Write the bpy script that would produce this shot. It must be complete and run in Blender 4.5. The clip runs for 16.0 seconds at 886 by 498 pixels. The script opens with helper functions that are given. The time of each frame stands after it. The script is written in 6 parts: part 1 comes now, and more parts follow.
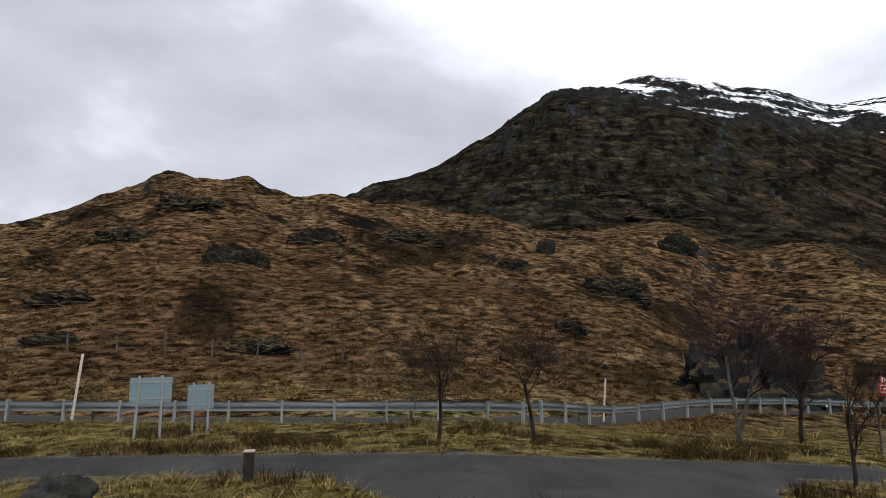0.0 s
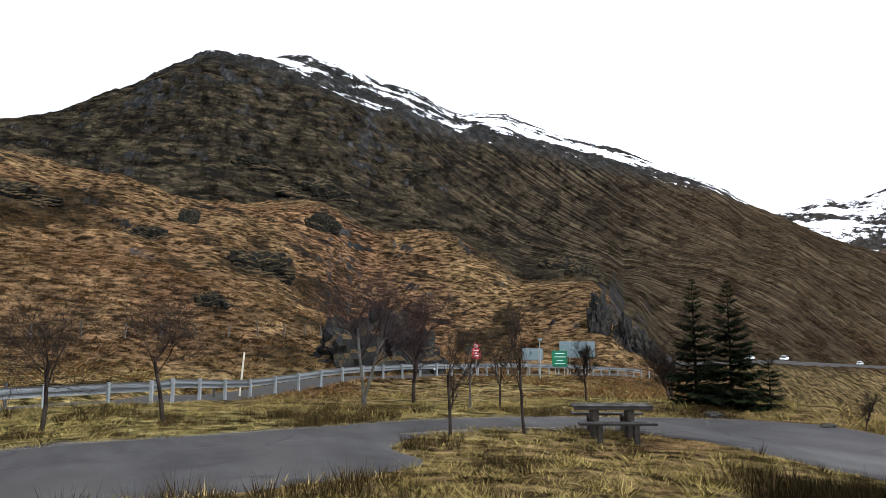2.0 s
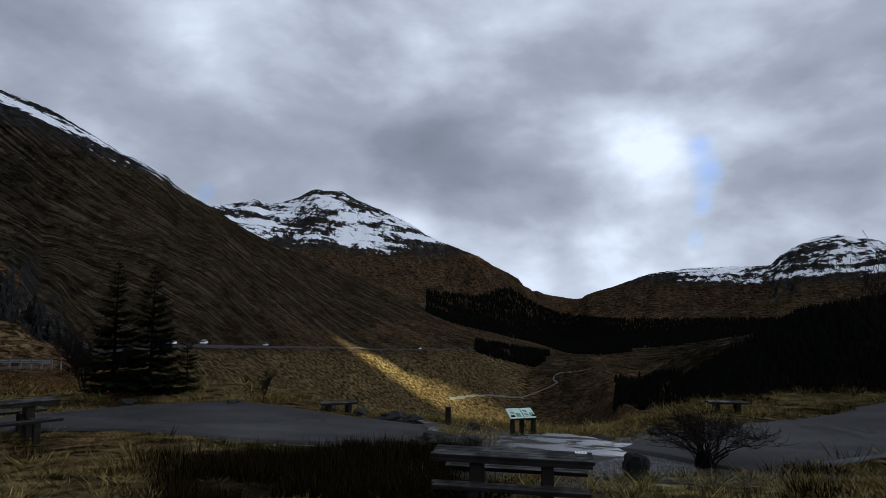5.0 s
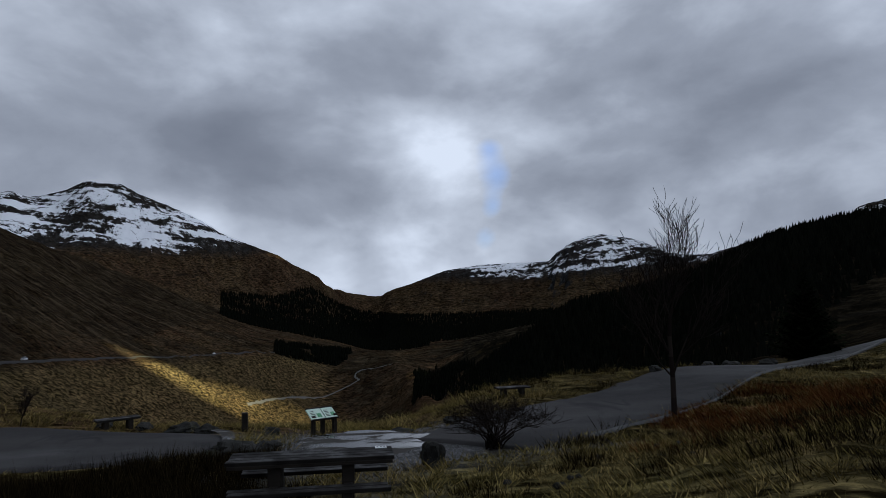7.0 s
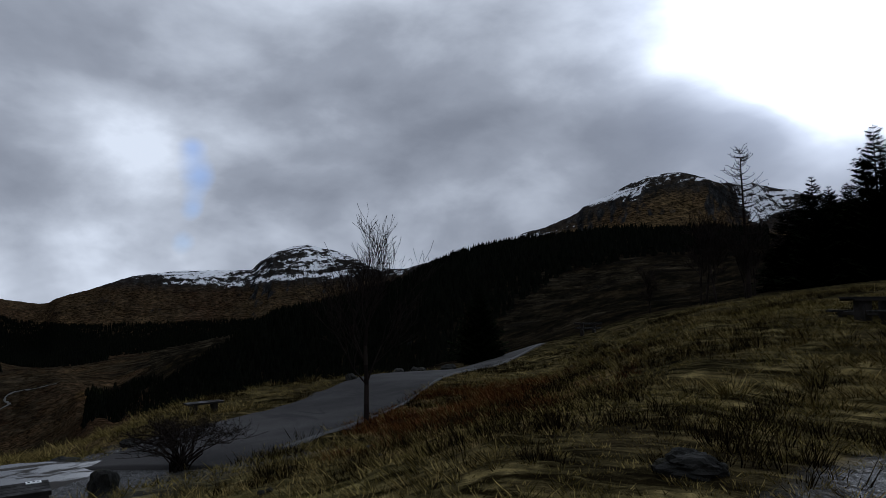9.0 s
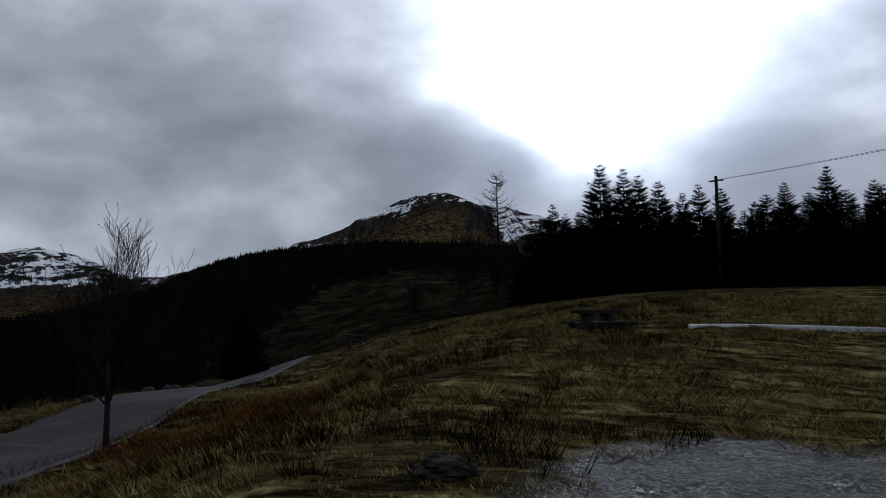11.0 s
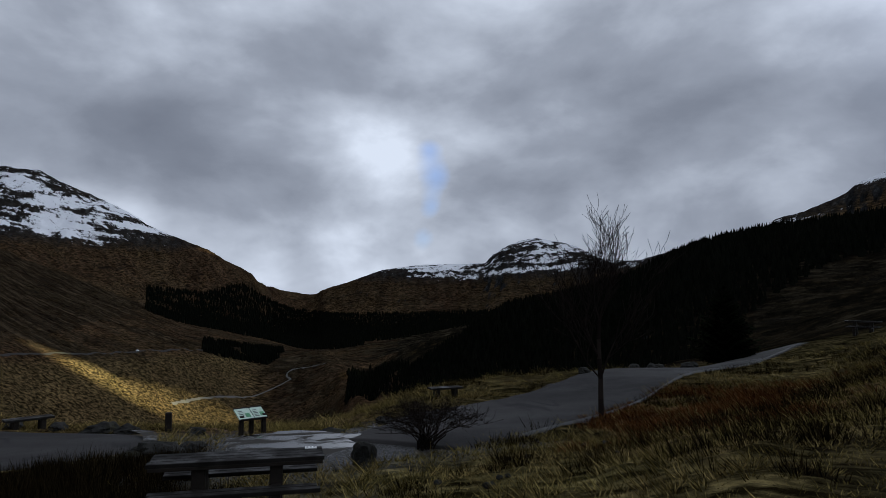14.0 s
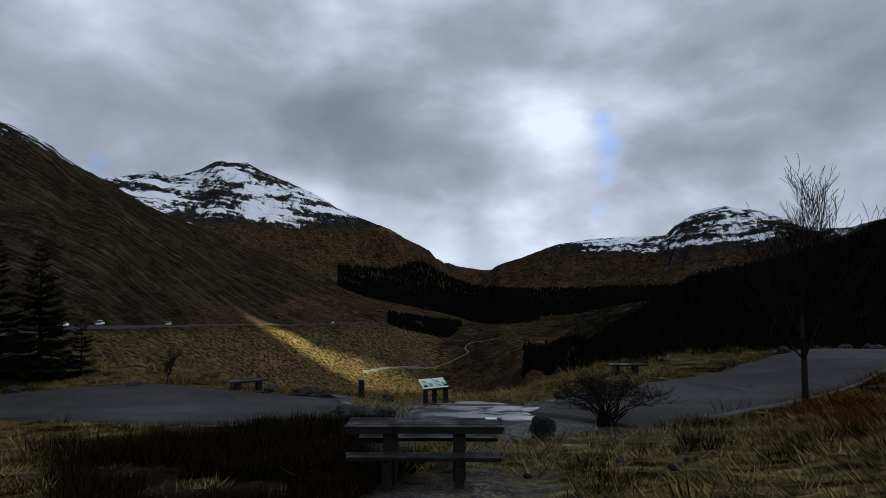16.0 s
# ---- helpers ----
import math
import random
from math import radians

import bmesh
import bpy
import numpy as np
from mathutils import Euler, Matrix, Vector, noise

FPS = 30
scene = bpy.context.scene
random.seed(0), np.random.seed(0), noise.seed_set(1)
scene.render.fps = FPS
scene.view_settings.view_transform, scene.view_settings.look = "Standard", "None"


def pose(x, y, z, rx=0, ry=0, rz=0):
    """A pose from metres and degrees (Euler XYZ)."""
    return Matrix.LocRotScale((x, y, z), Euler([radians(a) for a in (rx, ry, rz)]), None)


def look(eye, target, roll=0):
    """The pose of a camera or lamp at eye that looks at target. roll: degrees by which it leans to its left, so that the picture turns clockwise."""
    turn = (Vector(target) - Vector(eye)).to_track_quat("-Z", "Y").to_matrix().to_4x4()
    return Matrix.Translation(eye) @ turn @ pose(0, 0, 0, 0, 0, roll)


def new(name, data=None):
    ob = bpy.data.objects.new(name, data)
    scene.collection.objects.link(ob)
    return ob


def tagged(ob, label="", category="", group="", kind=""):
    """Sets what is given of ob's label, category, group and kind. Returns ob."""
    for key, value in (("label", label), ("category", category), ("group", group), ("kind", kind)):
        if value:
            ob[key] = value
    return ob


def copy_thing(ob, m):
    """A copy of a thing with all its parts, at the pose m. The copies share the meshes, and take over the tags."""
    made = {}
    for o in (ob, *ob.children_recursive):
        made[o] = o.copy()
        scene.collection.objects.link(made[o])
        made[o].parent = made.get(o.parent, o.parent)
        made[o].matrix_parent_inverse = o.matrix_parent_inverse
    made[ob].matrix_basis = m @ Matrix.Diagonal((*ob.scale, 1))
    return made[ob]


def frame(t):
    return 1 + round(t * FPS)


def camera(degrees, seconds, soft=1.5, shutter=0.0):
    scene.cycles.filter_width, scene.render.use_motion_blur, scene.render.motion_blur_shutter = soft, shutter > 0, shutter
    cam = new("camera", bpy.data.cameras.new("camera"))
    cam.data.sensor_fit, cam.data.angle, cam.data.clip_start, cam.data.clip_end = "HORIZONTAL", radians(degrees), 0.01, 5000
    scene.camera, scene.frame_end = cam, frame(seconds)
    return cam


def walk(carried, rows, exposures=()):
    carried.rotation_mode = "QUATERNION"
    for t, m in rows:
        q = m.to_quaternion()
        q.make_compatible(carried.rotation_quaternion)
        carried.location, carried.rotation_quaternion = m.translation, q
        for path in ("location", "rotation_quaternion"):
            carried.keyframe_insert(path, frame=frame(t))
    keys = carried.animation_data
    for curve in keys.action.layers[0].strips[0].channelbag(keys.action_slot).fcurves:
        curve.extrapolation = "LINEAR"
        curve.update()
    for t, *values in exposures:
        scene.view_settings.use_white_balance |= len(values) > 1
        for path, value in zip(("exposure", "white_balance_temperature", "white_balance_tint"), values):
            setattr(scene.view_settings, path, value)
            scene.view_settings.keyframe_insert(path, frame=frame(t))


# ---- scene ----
cam = camera(70.0, 16.0, soft=0.5)
EYE, ARM = 1.6, 0.05
# seconds, yaw, pitch, roll; the phone is turned almost on the spot
ROWS = [
    (0.0, 1.37, 8.27, 0.26),
    (0.5, -7.59, 7.34, 0.53),
    (1.0, -15.59, 6.69, 0.87),
    (1.5, -23.25, 6.44, 0.44),
    (2.0, -29.98, 5.75, 0.45),
    (2.5, -38.61, 4.61, 0.09),
    (3.0, -47.00, 4.14, -0.38),
    (3.5, -55.18, 4.17, -0.74),
    (4.0, -63.31, 3.16, -1.49),
    (4.5, -71.39, 4.45, -1.65),
    (4.7, -74.46, 4.59, -1.20),
    (5.2, -80.70, 4.69, -0.73),
    (5.7, -84.87, 4.58, -0.22),
    (6.2, -88.42, 4.43, 0.26),
    (6.8, -93.92, 4.45, 0.74),
    (7.0, -96.27, 4.51, 0.84),
    (7.5, -102.11, 5.01, 0.51),
    (8.0, -108.66, 5.44, 0.06),
    (8.5, -115.79, 5.36, 0.49),
    (9.0, -122.64, 5.19, 0.21),
    (9.5, -128.73, 5.33, -0.11),
    (10.0, -134.83, 5.73, 0.16),
    (10.2, -137.24, 6.00, 0.10),
    (10.7, -141.89, 6.17, 0.13),
    (11.2, -143.48, 6.20, 0.28),
    (11.7, -141.55, 6.12, 0.44),
    (12.0, -138.25, 6.03, 0.52),
    (12.3, -133.54, 5.90, 0.57),
    (12.5, -129.60, 5.58, 0.35),
    (13.0, -119.54, 4.65, -0.02),
    (13.5, -108.98, 4.89, 0.30),
    (14.0, -102.04, 4.50, -0.31),
    (14.5, -96.34, 4.05, -0.06),
    (15.0, -91.89, 3.70, 0.41),
    (15.5, -88.85, 2.94, 0.18),
    (16.0, -86.39, 2.25, 0.24),
]


def held(yaw, pitch, roll):
    a = radians(-yaw)
    return pose(ARM * math.sin(a), ARM * math.cos(a), EYE, 90 + pitch, roll, yaw)


EXPOSURES = [
    (0.0, 0.1, 6350, 10), (0.5, 0.35, 6350, 10), (1.0, 0.78, 6350, 10), (1.5, 1.13, 6250, 10), (2.5, 0.95, 5950, 10), (3.0, 0.25, 5700, 10), (3.5, -0.15, 5750, 10), (4.0, -0.7, 5650, 10),
    (4.5, -1.0, 5600, 10), (7.0, -1.45, 5600, 10), (10.0, -1.45, 5700, 10), (12.5, -1.45, 5700, 10), (14.5, -1.45, 5650, 10), (16.0, -1.25, 5600, 10),
]
walk(cam, [(t, held(yaw, pitch, roll)) for t, yaw, pitch, roll in ROWS], EXPOSURES)

# ---- sky and sun ----
SUN_AZ, SUN_EL = 160.0, 28.0        # degrees clockwise from +y, and above the horizon
CLOUDS = (
    (93.8, 14, 260, 0.14), (97.5, 13, 1200, 0.06), (92.5, 5, 700, 0.07), (100, 4, 500, 0.04), (108, 9, 900, 0.05), (86, 2, 900, 0.05), (131, 7.5, 700, 0.09),
    (78.6, 9, 600, -0.05), (100, 27, 60, -0.05), (115, 20, 160, -0.05), (137, 15, 400, -0.08), (149.5, 12.5, 420, -0.26), (143, 15, 700, -0.12), (156, 9.5, 700, -0.10), (123, 17, 300, -0.04),
    (155, 26, 90, 0.30), (153, 18, 600, 0.12), (170, 13, 300, -0.14), (-32, 18, 10, -0.19), (53, 15, 60, -0.04), (66, 17, 120, -0.05), (70, 27, 24, -0.09), (84.3, 15, 300, 0.12), (24, 24, 60, 0.10),
)
GAPS = ((101.4, 10.9, 3000, 0.34), (100.9, 8.2, 5000, 0.30), (100.2, 5.4, 3500, 0.32), (100.7, 13.4, 7000, 0.26), (57.6, 8.8, 3000, 0.40))
world = bpy.data.worlds.new("sky")
scene.world = world
world.use_nodes = True
WN, WL = world.node_tree.nodes, world.node_tree.links
WN.clear()


def wnode(kind, **values):
    n = WN.new(kind)
    for k, v in values.items():
        n.inputs[k].default_value = v
    return n


def wmath(op, a, b):
    n = WN.new("ShaderNodeMath")
    n.operation = op
    for i, v in enumerate((a, b)):
        if isinstance(v, (int, float)):
            n.inputs[i].default_value = v
        else:
            WL.new(v, n.inputs[i])
    return n.outputs[0]


def wramp(fac, *stops):
    n = WN.new("ShaderNodeValToRGB")
    els = n.color_ramp.elements
    while len(els) < len(stops):
        els.new(0.5)
    for e, (p, c) in zip(els, stops):
        e.position, e.color = p, (*c, 1)
    WL.new(fac, n.inputs["Fac"])
    return n.outputs["Color"]


sky = WN.new("ShaderNodeTexSky")
sky.sky_type, sky.sun_disc = "NISHITA", False
sky.sun_elevation, sky.sun_rotation = radians(SUN_EL), radians(SUN_AZ)
coord = WN.new("ShaderNodeTexCoord")
split = WN.new("ShaderNodeSeparateXYZ")
WL.new(coord.outputs["Generated"], split.inputs[0])
# a flat cloud deck: directions divided by their height spread the clouds toward the horizon
lift = wmath("ADD", wmath("MAXIMUM", split.outputs["Z"], 0.0), 0.8)
deck = WN.new("ShaderNodeCombineXYZ")
WL.new(wmath("DIVIDE", split.outputs["X"], lift), deck.inputs[0])
WL.new(wmath("DIVIDE", split.outputs["Y"], lift), deck.inputs[1])
WL.new(wmath("MULTIPLY", split.outputs["Z"], 1.3), deck.inputs[2])
big = wnode("ShaderNodeTexNoise", Scale=4.0, Detail=6.0, Roughness=0.52, Distortion=0.15)
WL.new(deck.outputs[0], big.inputs["Vector"])
soft_c = wnode("ShaderNodeTexNoise", Scale=1.8, Detail=3.0, Roughness=0.5)
WL.new(deck.outputs[0], soft_c.inputs["Vector"])
thick = wmath("ADD", wmath("MULTIPLY", big.outputs["Fac"], 0.5), wmath("MULTIPLY", soft_c.outputs["Fac"], 0.5))


def toward(az, el, power, amount):
    """A soft region of the sky round one direction."""
    d = WN.new("ShaderNodeVectorMath")
    d.operation = "DOT_PRODUCT"
    WL.new(coord.outputs["Generated"], d.inputs[0])
    d.inputs[1].default_value = (math.sin(radians(az)) * math.cos(radians(el)), math.cos(radians(az)) * math.cos(radians(el)), math.sin(radians(el)))
    return wmath("MULTIPLY", wmath("POWER", wmath("MAXIMUM", d.outputs["Value"], 0.0), power), amount)


# where the deck is thinner (+) or heavier (-): bearing, height, tightness, amount
thin = 0.0
for az, el, power, amount in CLOUDS:
    thin = wmath("ADD", thin, toward(az, el, power, amount))
thick = wmath("SUBTRACT", thick, thin)
cloud = wramp(wmath("MAXIMUM", thick, 0.36), (0.37, (2.1, 2.12, 2.16)), (0.45, (1.42, 1.44, 1.49)), (0.54, (0.90, 0.92, 0.98)), (0.64, (0.62, 0.64, 0.70)), (0.78, (0.46, 0.48, 0.54)))
# the sun behind the deck brightens it around its place
sun_dir = Vector((math.sin(radians(SUN_AZ)) * math.cos(radians(SUN_EL)), math.cos(radians(SUN_AZ)) * math.cos(radians(SUN_EL)), math.sin(radians(SUN_EL))))
glow = wmath("ADD", 1.0, toward(SUN_AZ, SUN_EL, 34.0, 5.5))
lit = WN.new("ShaderNodeVectorMath")
lit.operation = "SCALE"
WL.new(cloud, lit.inputs[0])
WL.new(glow, lit.inputs["Scale"])
# torn gaps with blue behind
hole = 0.0
for az, el, power, amount in GAPS:
    hole = wmath("ADD", hole, toward(az, el, power, amount))
torn = wmath("ADD", wmath("MULTIPLY", big.outputs["Fac"], 0.8), wmath("SUBTRACT", 0.5, hole))
gap = wramp(torn, (0.50, (0.62, 0.62, 0.62)), (0.72, (1, 1, 1)))
blue = WN.new("ShaderNodeVectorMath")
blue.operation = "MULTIPLY"
WL.new(sky.outputs[0], blue.inputs[0])
blue.inputs[1].default_value = (0.19, 0.27, 0.42)
mixed = WN.new("ShaderNodeMix")
mixed.data_type = "RGBA"
WL.new(gap, mixed.inputs["Factor"])
WL.new(blue.outputs[0], mixed.inputs[6])
WL.new(lit.outputs[0], mixed.inputs[7])
back = WN.new("ShaderNodeBackground")
back.inputs["Strength"].default_value = 1.0
out = WN.new("ShaderNodeOutputWorld")
WL.new(mixed.outputs[2], back.inputs["Color"])
WL.new(back.outputs[0], out.inputs[0])

lamp = bpy.data.lights.new("sun", "SUN")
lamp.energy, lamp.angle, lamp.color = 0.5, radians(10), (1.0, 0.95, 0.87)
sun = new("sun", lamp)
sun.matrix_basis = look(sun_dir * 100, (0, 0, 0))

# spot lamps stand in for the sun through cloud gaps, on the mountain's foot and a far shoulder: x, y, z, degrees
# across, strength
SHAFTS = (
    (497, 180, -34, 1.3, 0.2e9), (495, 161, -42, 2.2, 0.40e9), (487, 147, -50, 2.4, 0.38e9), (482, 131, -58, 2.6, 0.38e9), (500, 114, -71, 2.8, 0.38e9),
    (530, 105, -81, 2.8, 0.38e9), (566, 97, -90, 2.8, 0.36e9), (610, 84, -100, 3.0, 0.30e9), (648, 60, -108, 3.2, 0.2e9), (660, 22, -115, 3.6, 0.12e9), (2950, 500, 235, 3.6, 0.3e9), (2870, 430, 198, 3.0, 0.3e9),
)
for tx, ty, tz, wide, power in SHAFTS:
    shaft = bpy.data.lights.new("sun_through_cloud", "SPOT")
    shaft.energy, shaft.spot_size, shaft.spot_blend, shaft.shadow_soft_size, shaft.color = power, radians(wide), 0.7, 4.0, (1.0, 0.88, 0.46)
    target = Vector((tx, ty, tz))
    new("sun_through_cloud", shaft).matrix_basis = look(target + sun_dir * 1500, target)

# ---- materials ----
class Mat:
    """A node material in the making."""

    def __init__(self, name, rough=0.8, metal=0.0, spec=0.3):
        self.m = bpy.data.materials.new(name)
        self.m.use_nodes = True
        self.n, self.l = self.m.node_tree.nodes, self.m.node_tree.links
        self.b = self.n["Principled BSDF"]
        self.b.inputs["Roughness"].default_value = rough
        self.b.inputs["Metallic"].default_value = metal
        self.b.inputs["Specular IOR Level"].default_value = spec
        self.geo = self.n.new("ShaderNodeNewGeometry")

    def put(self, socket, v):
        if isinstance(v, (int, float)):
            socket.default_value = v
        elif isinstance(v, tuple):
            socket.default_value = (*v, 1) if len(socket.default_value) == 4 else v
        else:
            self.l.new(v, socket)

    def math(self, op, a, b=0.0, clamp=False):
        n = self.n.new("ShaderNodeMath")
        n.operation, n.use_clamp = op, clamp
        self.put(n.inputs[0], a), self.put(n.inputs[1], b)
        return n.outputs[0]

    def where(self, local=False, scale=(1, 1, 1), turn=(0, 0, 0)):
        n = self.n.new("ShaderNodeMapping")
        n.vector_type = "POINT"
        n.inputs["Scale"].default_value = scale
        n.inputs["Rotation"].default_value = [radians(a) for a in turn]
        src = self.n.new("ShaderNodeTexCoord").outputs["Object"] if local else self.geo.outputs["Position"]
        self.l.new(src, n.inputs["Vector"])
        return n.outputs[0]

    def fall(self, scale, turn):
        """Position turned about z, then divided by scale."""
        n = self.n.new("ShaderNodeMapping")
        n.vector_type = "TEXTURE"
        n.inputs["Scale"].default_value = scale
        n.inputs["Rotation"].default_value = (0, 0, radians(turn))
        self.l.new(self.geo.outputs["Position"], n.inputs["Vector"])
        return n.outputs[0]

    def noise(self, size, detail=4.0, rough=0.55, at=None, distort=0.0):
        n = self.n.new("ShaderNodeTexNoise")
        n.inputs["Scale"].default_value = 1.0 / size
        n.inputs["Detail"].default_value, n.inputs["Roughness"].default_value = detail, rough
        n.inputs["Distortion"].default_value = distort
        self.l.new(at or self.geo.outputs["Position"], n.inputs["Vector"])
        return n.outputs["Fac"]

    def ramp(self, fac, *stops):
        n = self.n.new("ShaderNodeValToRGB")
        els = n.color_ramp.elements
        while len(els) < len(stops):
            els.new(0.5)
        for e, (p, c) in zip(els, stops):
            e.position, e.color = p, ((c, c, c, 1) if isinstance(c, (int, float)) else (*c, 1))
        self.put(n.inputs["Fac"], fac)
        return n.outputs["Color"]

    def mix(self, fac, a, b, how="MIX"):
        n = self.n.new("ShaderNodeMix")
        n.data_type, n.blend_type = "RGBA", how
        self.put(n.inputs["Factor"], fac), self.put(n.inputs[6], a), self.put(n.inputs[7], b)
        return n.outputs[2]

    def attr(self, name):
        n = self.n.new("ShaderNodeAttribute")
        n.attribute_name = name
        return n.outputs["Fac"]

    def spread(self, name):
        """A vector laid over the ground, as coordinates."""
        n = self.n.new("ShaderNodeAttribute")
        n.attribute_name = name
        return n.outputs["Vector"]

    def random(self):
        return self.n.new("ShaderNodeObjectInfo").outputs["Random"]

    def island(self):
        return self.geo.outputs["Random Per Island"]

    def done(self, colour, bump=None, height=0.02, strength=0.5, rough=None):
        self.put(self.b.inputs["Base Color"], colour)
        if rough is not None:
            self.put(self.b.inputs["Roughness"], rough)
        if bump is not None:
            n = self.n.new("ShaderNodeBump")
            n.inputs["Strength"].default_value, n.inputs["Distance"].default_value = strength, height
            self.l.new(bump, n.inputs["Height"])
            self.l.new(n.outputs[0], self.b.inputs["Normal"])
        return self.m


def terrain_material():
    m = Mat("moor_ground", rough=0.95, spec=0.0)
    # dead grass: ochre straw, rusty bracken, green patches
    lie = m.spread("lie")
    big, mid, fine = m.noise(13, 6, 0.6, lie), m.noise(2.6, 7, 0.68, lie), m.noise(0.35, 5, 0.65)
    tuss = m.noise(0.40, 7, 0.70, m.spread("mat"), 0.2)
    straw = m.ramp(mid, (0.34, (0.046, 0.026, 0.0075)), (0.5, (0.070, 0.040, 0.011)), (0.66, (0.102, 0.061, 0.017)))
    rust = m.ramp(mid, (0.34, (0.038, 0.0185, 0.006)), (0.5, (0.059, 0.0285, 0.0085)), (0.66, (0.084, 0.043, 0.012)))
    green = m.ramp(fine, (0.3, (0.027, 0.023, 0.005)), (0.5, (0.082, 0.068, 0.014)), (0.72, (0.22, 0.17, 0.04)))
    grass = m.mix(m.ramp(big, (0.40, 0.0), (0.6, 1.0)), straw, rust)
    grass = m.mix(m.attr("lush"), grass, green)
    grass = m.mix(m.attr("rust"), grass, m.ramp(tuss, (0.4, (0.03, 0.010, 0.003)), (0.6, (0.13, 0.042, 0.010))))
    # shadows between tufts and their lit tips are put into the grass colour
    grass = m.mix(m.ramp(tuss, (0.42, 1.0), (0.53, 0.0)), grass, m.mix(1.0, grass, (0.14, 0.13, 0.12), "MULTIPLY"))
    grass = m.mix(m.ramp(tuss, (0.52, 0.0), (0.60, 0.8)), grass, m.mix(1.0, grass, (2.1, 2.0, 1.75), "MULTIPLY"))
    # the upper mountain: darker heather and grass, with runnels down the fall of the slope
    runs = m.noise(1.0, 9, 0.70, m.spread("flow"), 0.1)
    lumps = m.noise(1.7, 9, 0.70, m.spread("mat"), 0.2)
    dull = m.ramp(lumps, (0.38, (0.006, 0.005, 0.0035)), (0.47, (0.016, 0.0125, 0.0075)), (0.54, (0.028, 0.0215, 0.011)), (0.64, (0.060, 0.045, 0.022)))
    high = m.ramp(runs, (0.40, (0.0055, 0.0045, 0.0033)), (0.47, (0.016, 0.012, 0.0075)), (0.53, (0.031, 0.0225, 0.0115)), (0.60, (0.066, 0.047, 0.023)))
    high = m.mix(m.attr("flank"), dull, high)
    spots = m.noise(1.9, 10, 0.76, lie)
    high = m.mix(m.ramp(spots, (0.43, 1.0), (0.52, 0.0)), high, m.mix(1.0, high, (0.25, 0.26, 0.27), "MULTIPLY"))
    # thin dark lines: rock ledges, with their shade put into the colour
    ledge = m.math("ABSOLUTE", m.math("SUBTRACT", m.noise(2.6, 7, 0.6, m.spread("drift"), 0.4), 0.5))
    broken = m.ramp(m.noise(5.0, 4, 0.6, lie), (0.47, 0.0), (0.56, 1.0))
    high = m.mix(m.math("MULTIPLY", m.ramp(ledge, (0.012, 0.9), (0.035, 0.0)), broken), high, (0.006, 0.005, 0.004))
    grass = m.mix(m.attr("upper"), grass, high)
    # ledges along the dipping beds: undercut shade and lit lip put into the colour
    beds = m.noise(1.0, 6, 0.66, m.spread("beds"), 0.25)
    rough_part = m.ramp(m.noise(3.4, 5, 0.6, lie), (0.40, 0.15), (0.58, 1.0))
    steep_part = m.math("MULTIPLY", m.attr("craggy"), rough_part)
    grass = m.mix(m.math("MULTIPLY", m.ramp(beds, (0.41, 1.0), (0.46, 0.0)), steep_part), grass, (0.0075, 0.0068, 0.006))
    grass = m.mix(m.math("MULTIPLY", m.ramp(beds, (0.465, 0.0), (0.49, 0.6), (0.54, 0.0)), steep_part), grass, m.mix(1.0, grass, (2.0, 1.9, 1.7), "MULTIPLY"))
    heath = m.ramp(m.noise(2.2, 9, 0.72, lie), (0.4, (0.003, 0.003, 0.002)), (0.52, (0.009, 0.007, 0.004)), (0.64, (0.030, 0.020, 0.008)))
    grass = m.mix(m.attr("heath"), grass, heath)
    # rock
    rn = m.noise(1.1, 9, 0.74, lie)
    rock = m.ramp(rn, (0.36, (0.006, 0.006, 0.006)), (0.54, (0.020, 0.020, 0.020)), (0.72, (0.075, 0.075, 0.072)))
    rocky = m.math("ADD", m.attr("rock"), m.math("MULTIPLY", m.math("SUBTRACT", m.noise(1.7, 8, 0.7, lie), 0.5), 1.3))
    col = m.mix(m.ramp(rocky, (0.42, 0.0), (0.62, 1.0)), grass, rock)
    # snow lying in streaks and gullies
    sn = m.noise(5.2, 10, 0.76, m.spread("drift"), 0.3)
    snowy = m.math("ADD", m.attr("snow"), m.math("ADD", m.math("MULTIPLY", m.math("SUBTRACT", sn, 0.5), 1.7), m.math("MULTIPLY", m.math("SUBTRACT", m.noise(2.6, 7, 0.62, m.spread("beds"), 0.3), 0.5), 2.2)))
    snow = m.ramp(snowy, (0.50, 0.0), (0.60, 1.0))
    col = m.mix(m.ramp(m.attr("snow"), (0.0, 0.0), (0.3, 0.8)), col, rock)
    col = m.mix(snow, col, (0.78, 0.80, 0.84))
    # bare earth and gravel where feet and water keep the grass down
    dirt = m.ramp(m.noise(0.07, 7, 0.75), (0.42, (0.008, 0.0075, 0.007)), (0.58, (0.034, 0.032, 0.029)), (0.72, (0.13, 0.125, 0.118)))
    col = m.mix(m.attr("bare"), col, dirt)
    tone = m.n.new("ShaderNodeHueSaturation")
    tone.inputs["Saturation"].default_value = 0.80
    m.l.new(col, tone.inputs["Color"])
    col = tone.outputs["Color"]
    relief = m.math("ADD", m.math("ADD", m.math("MULTIPLY", mid, 1.3), m.math("MULTIPLY", tuss, 0.6)), m.math("MULTIPLY", m.math("MULTIPLY", m.ramp(beds, (0.36, 0.0), (0.46, 1.0)), m.attr("craggy")), 0.9))
    relief = m.math("ADD", relief, m.math("MULTIPLY", m.attr("upper"), m.math("ADD", m.math("MULTIPLY", lumps, 1.6), m.math("MULTIPLY", runs, 1.3))))
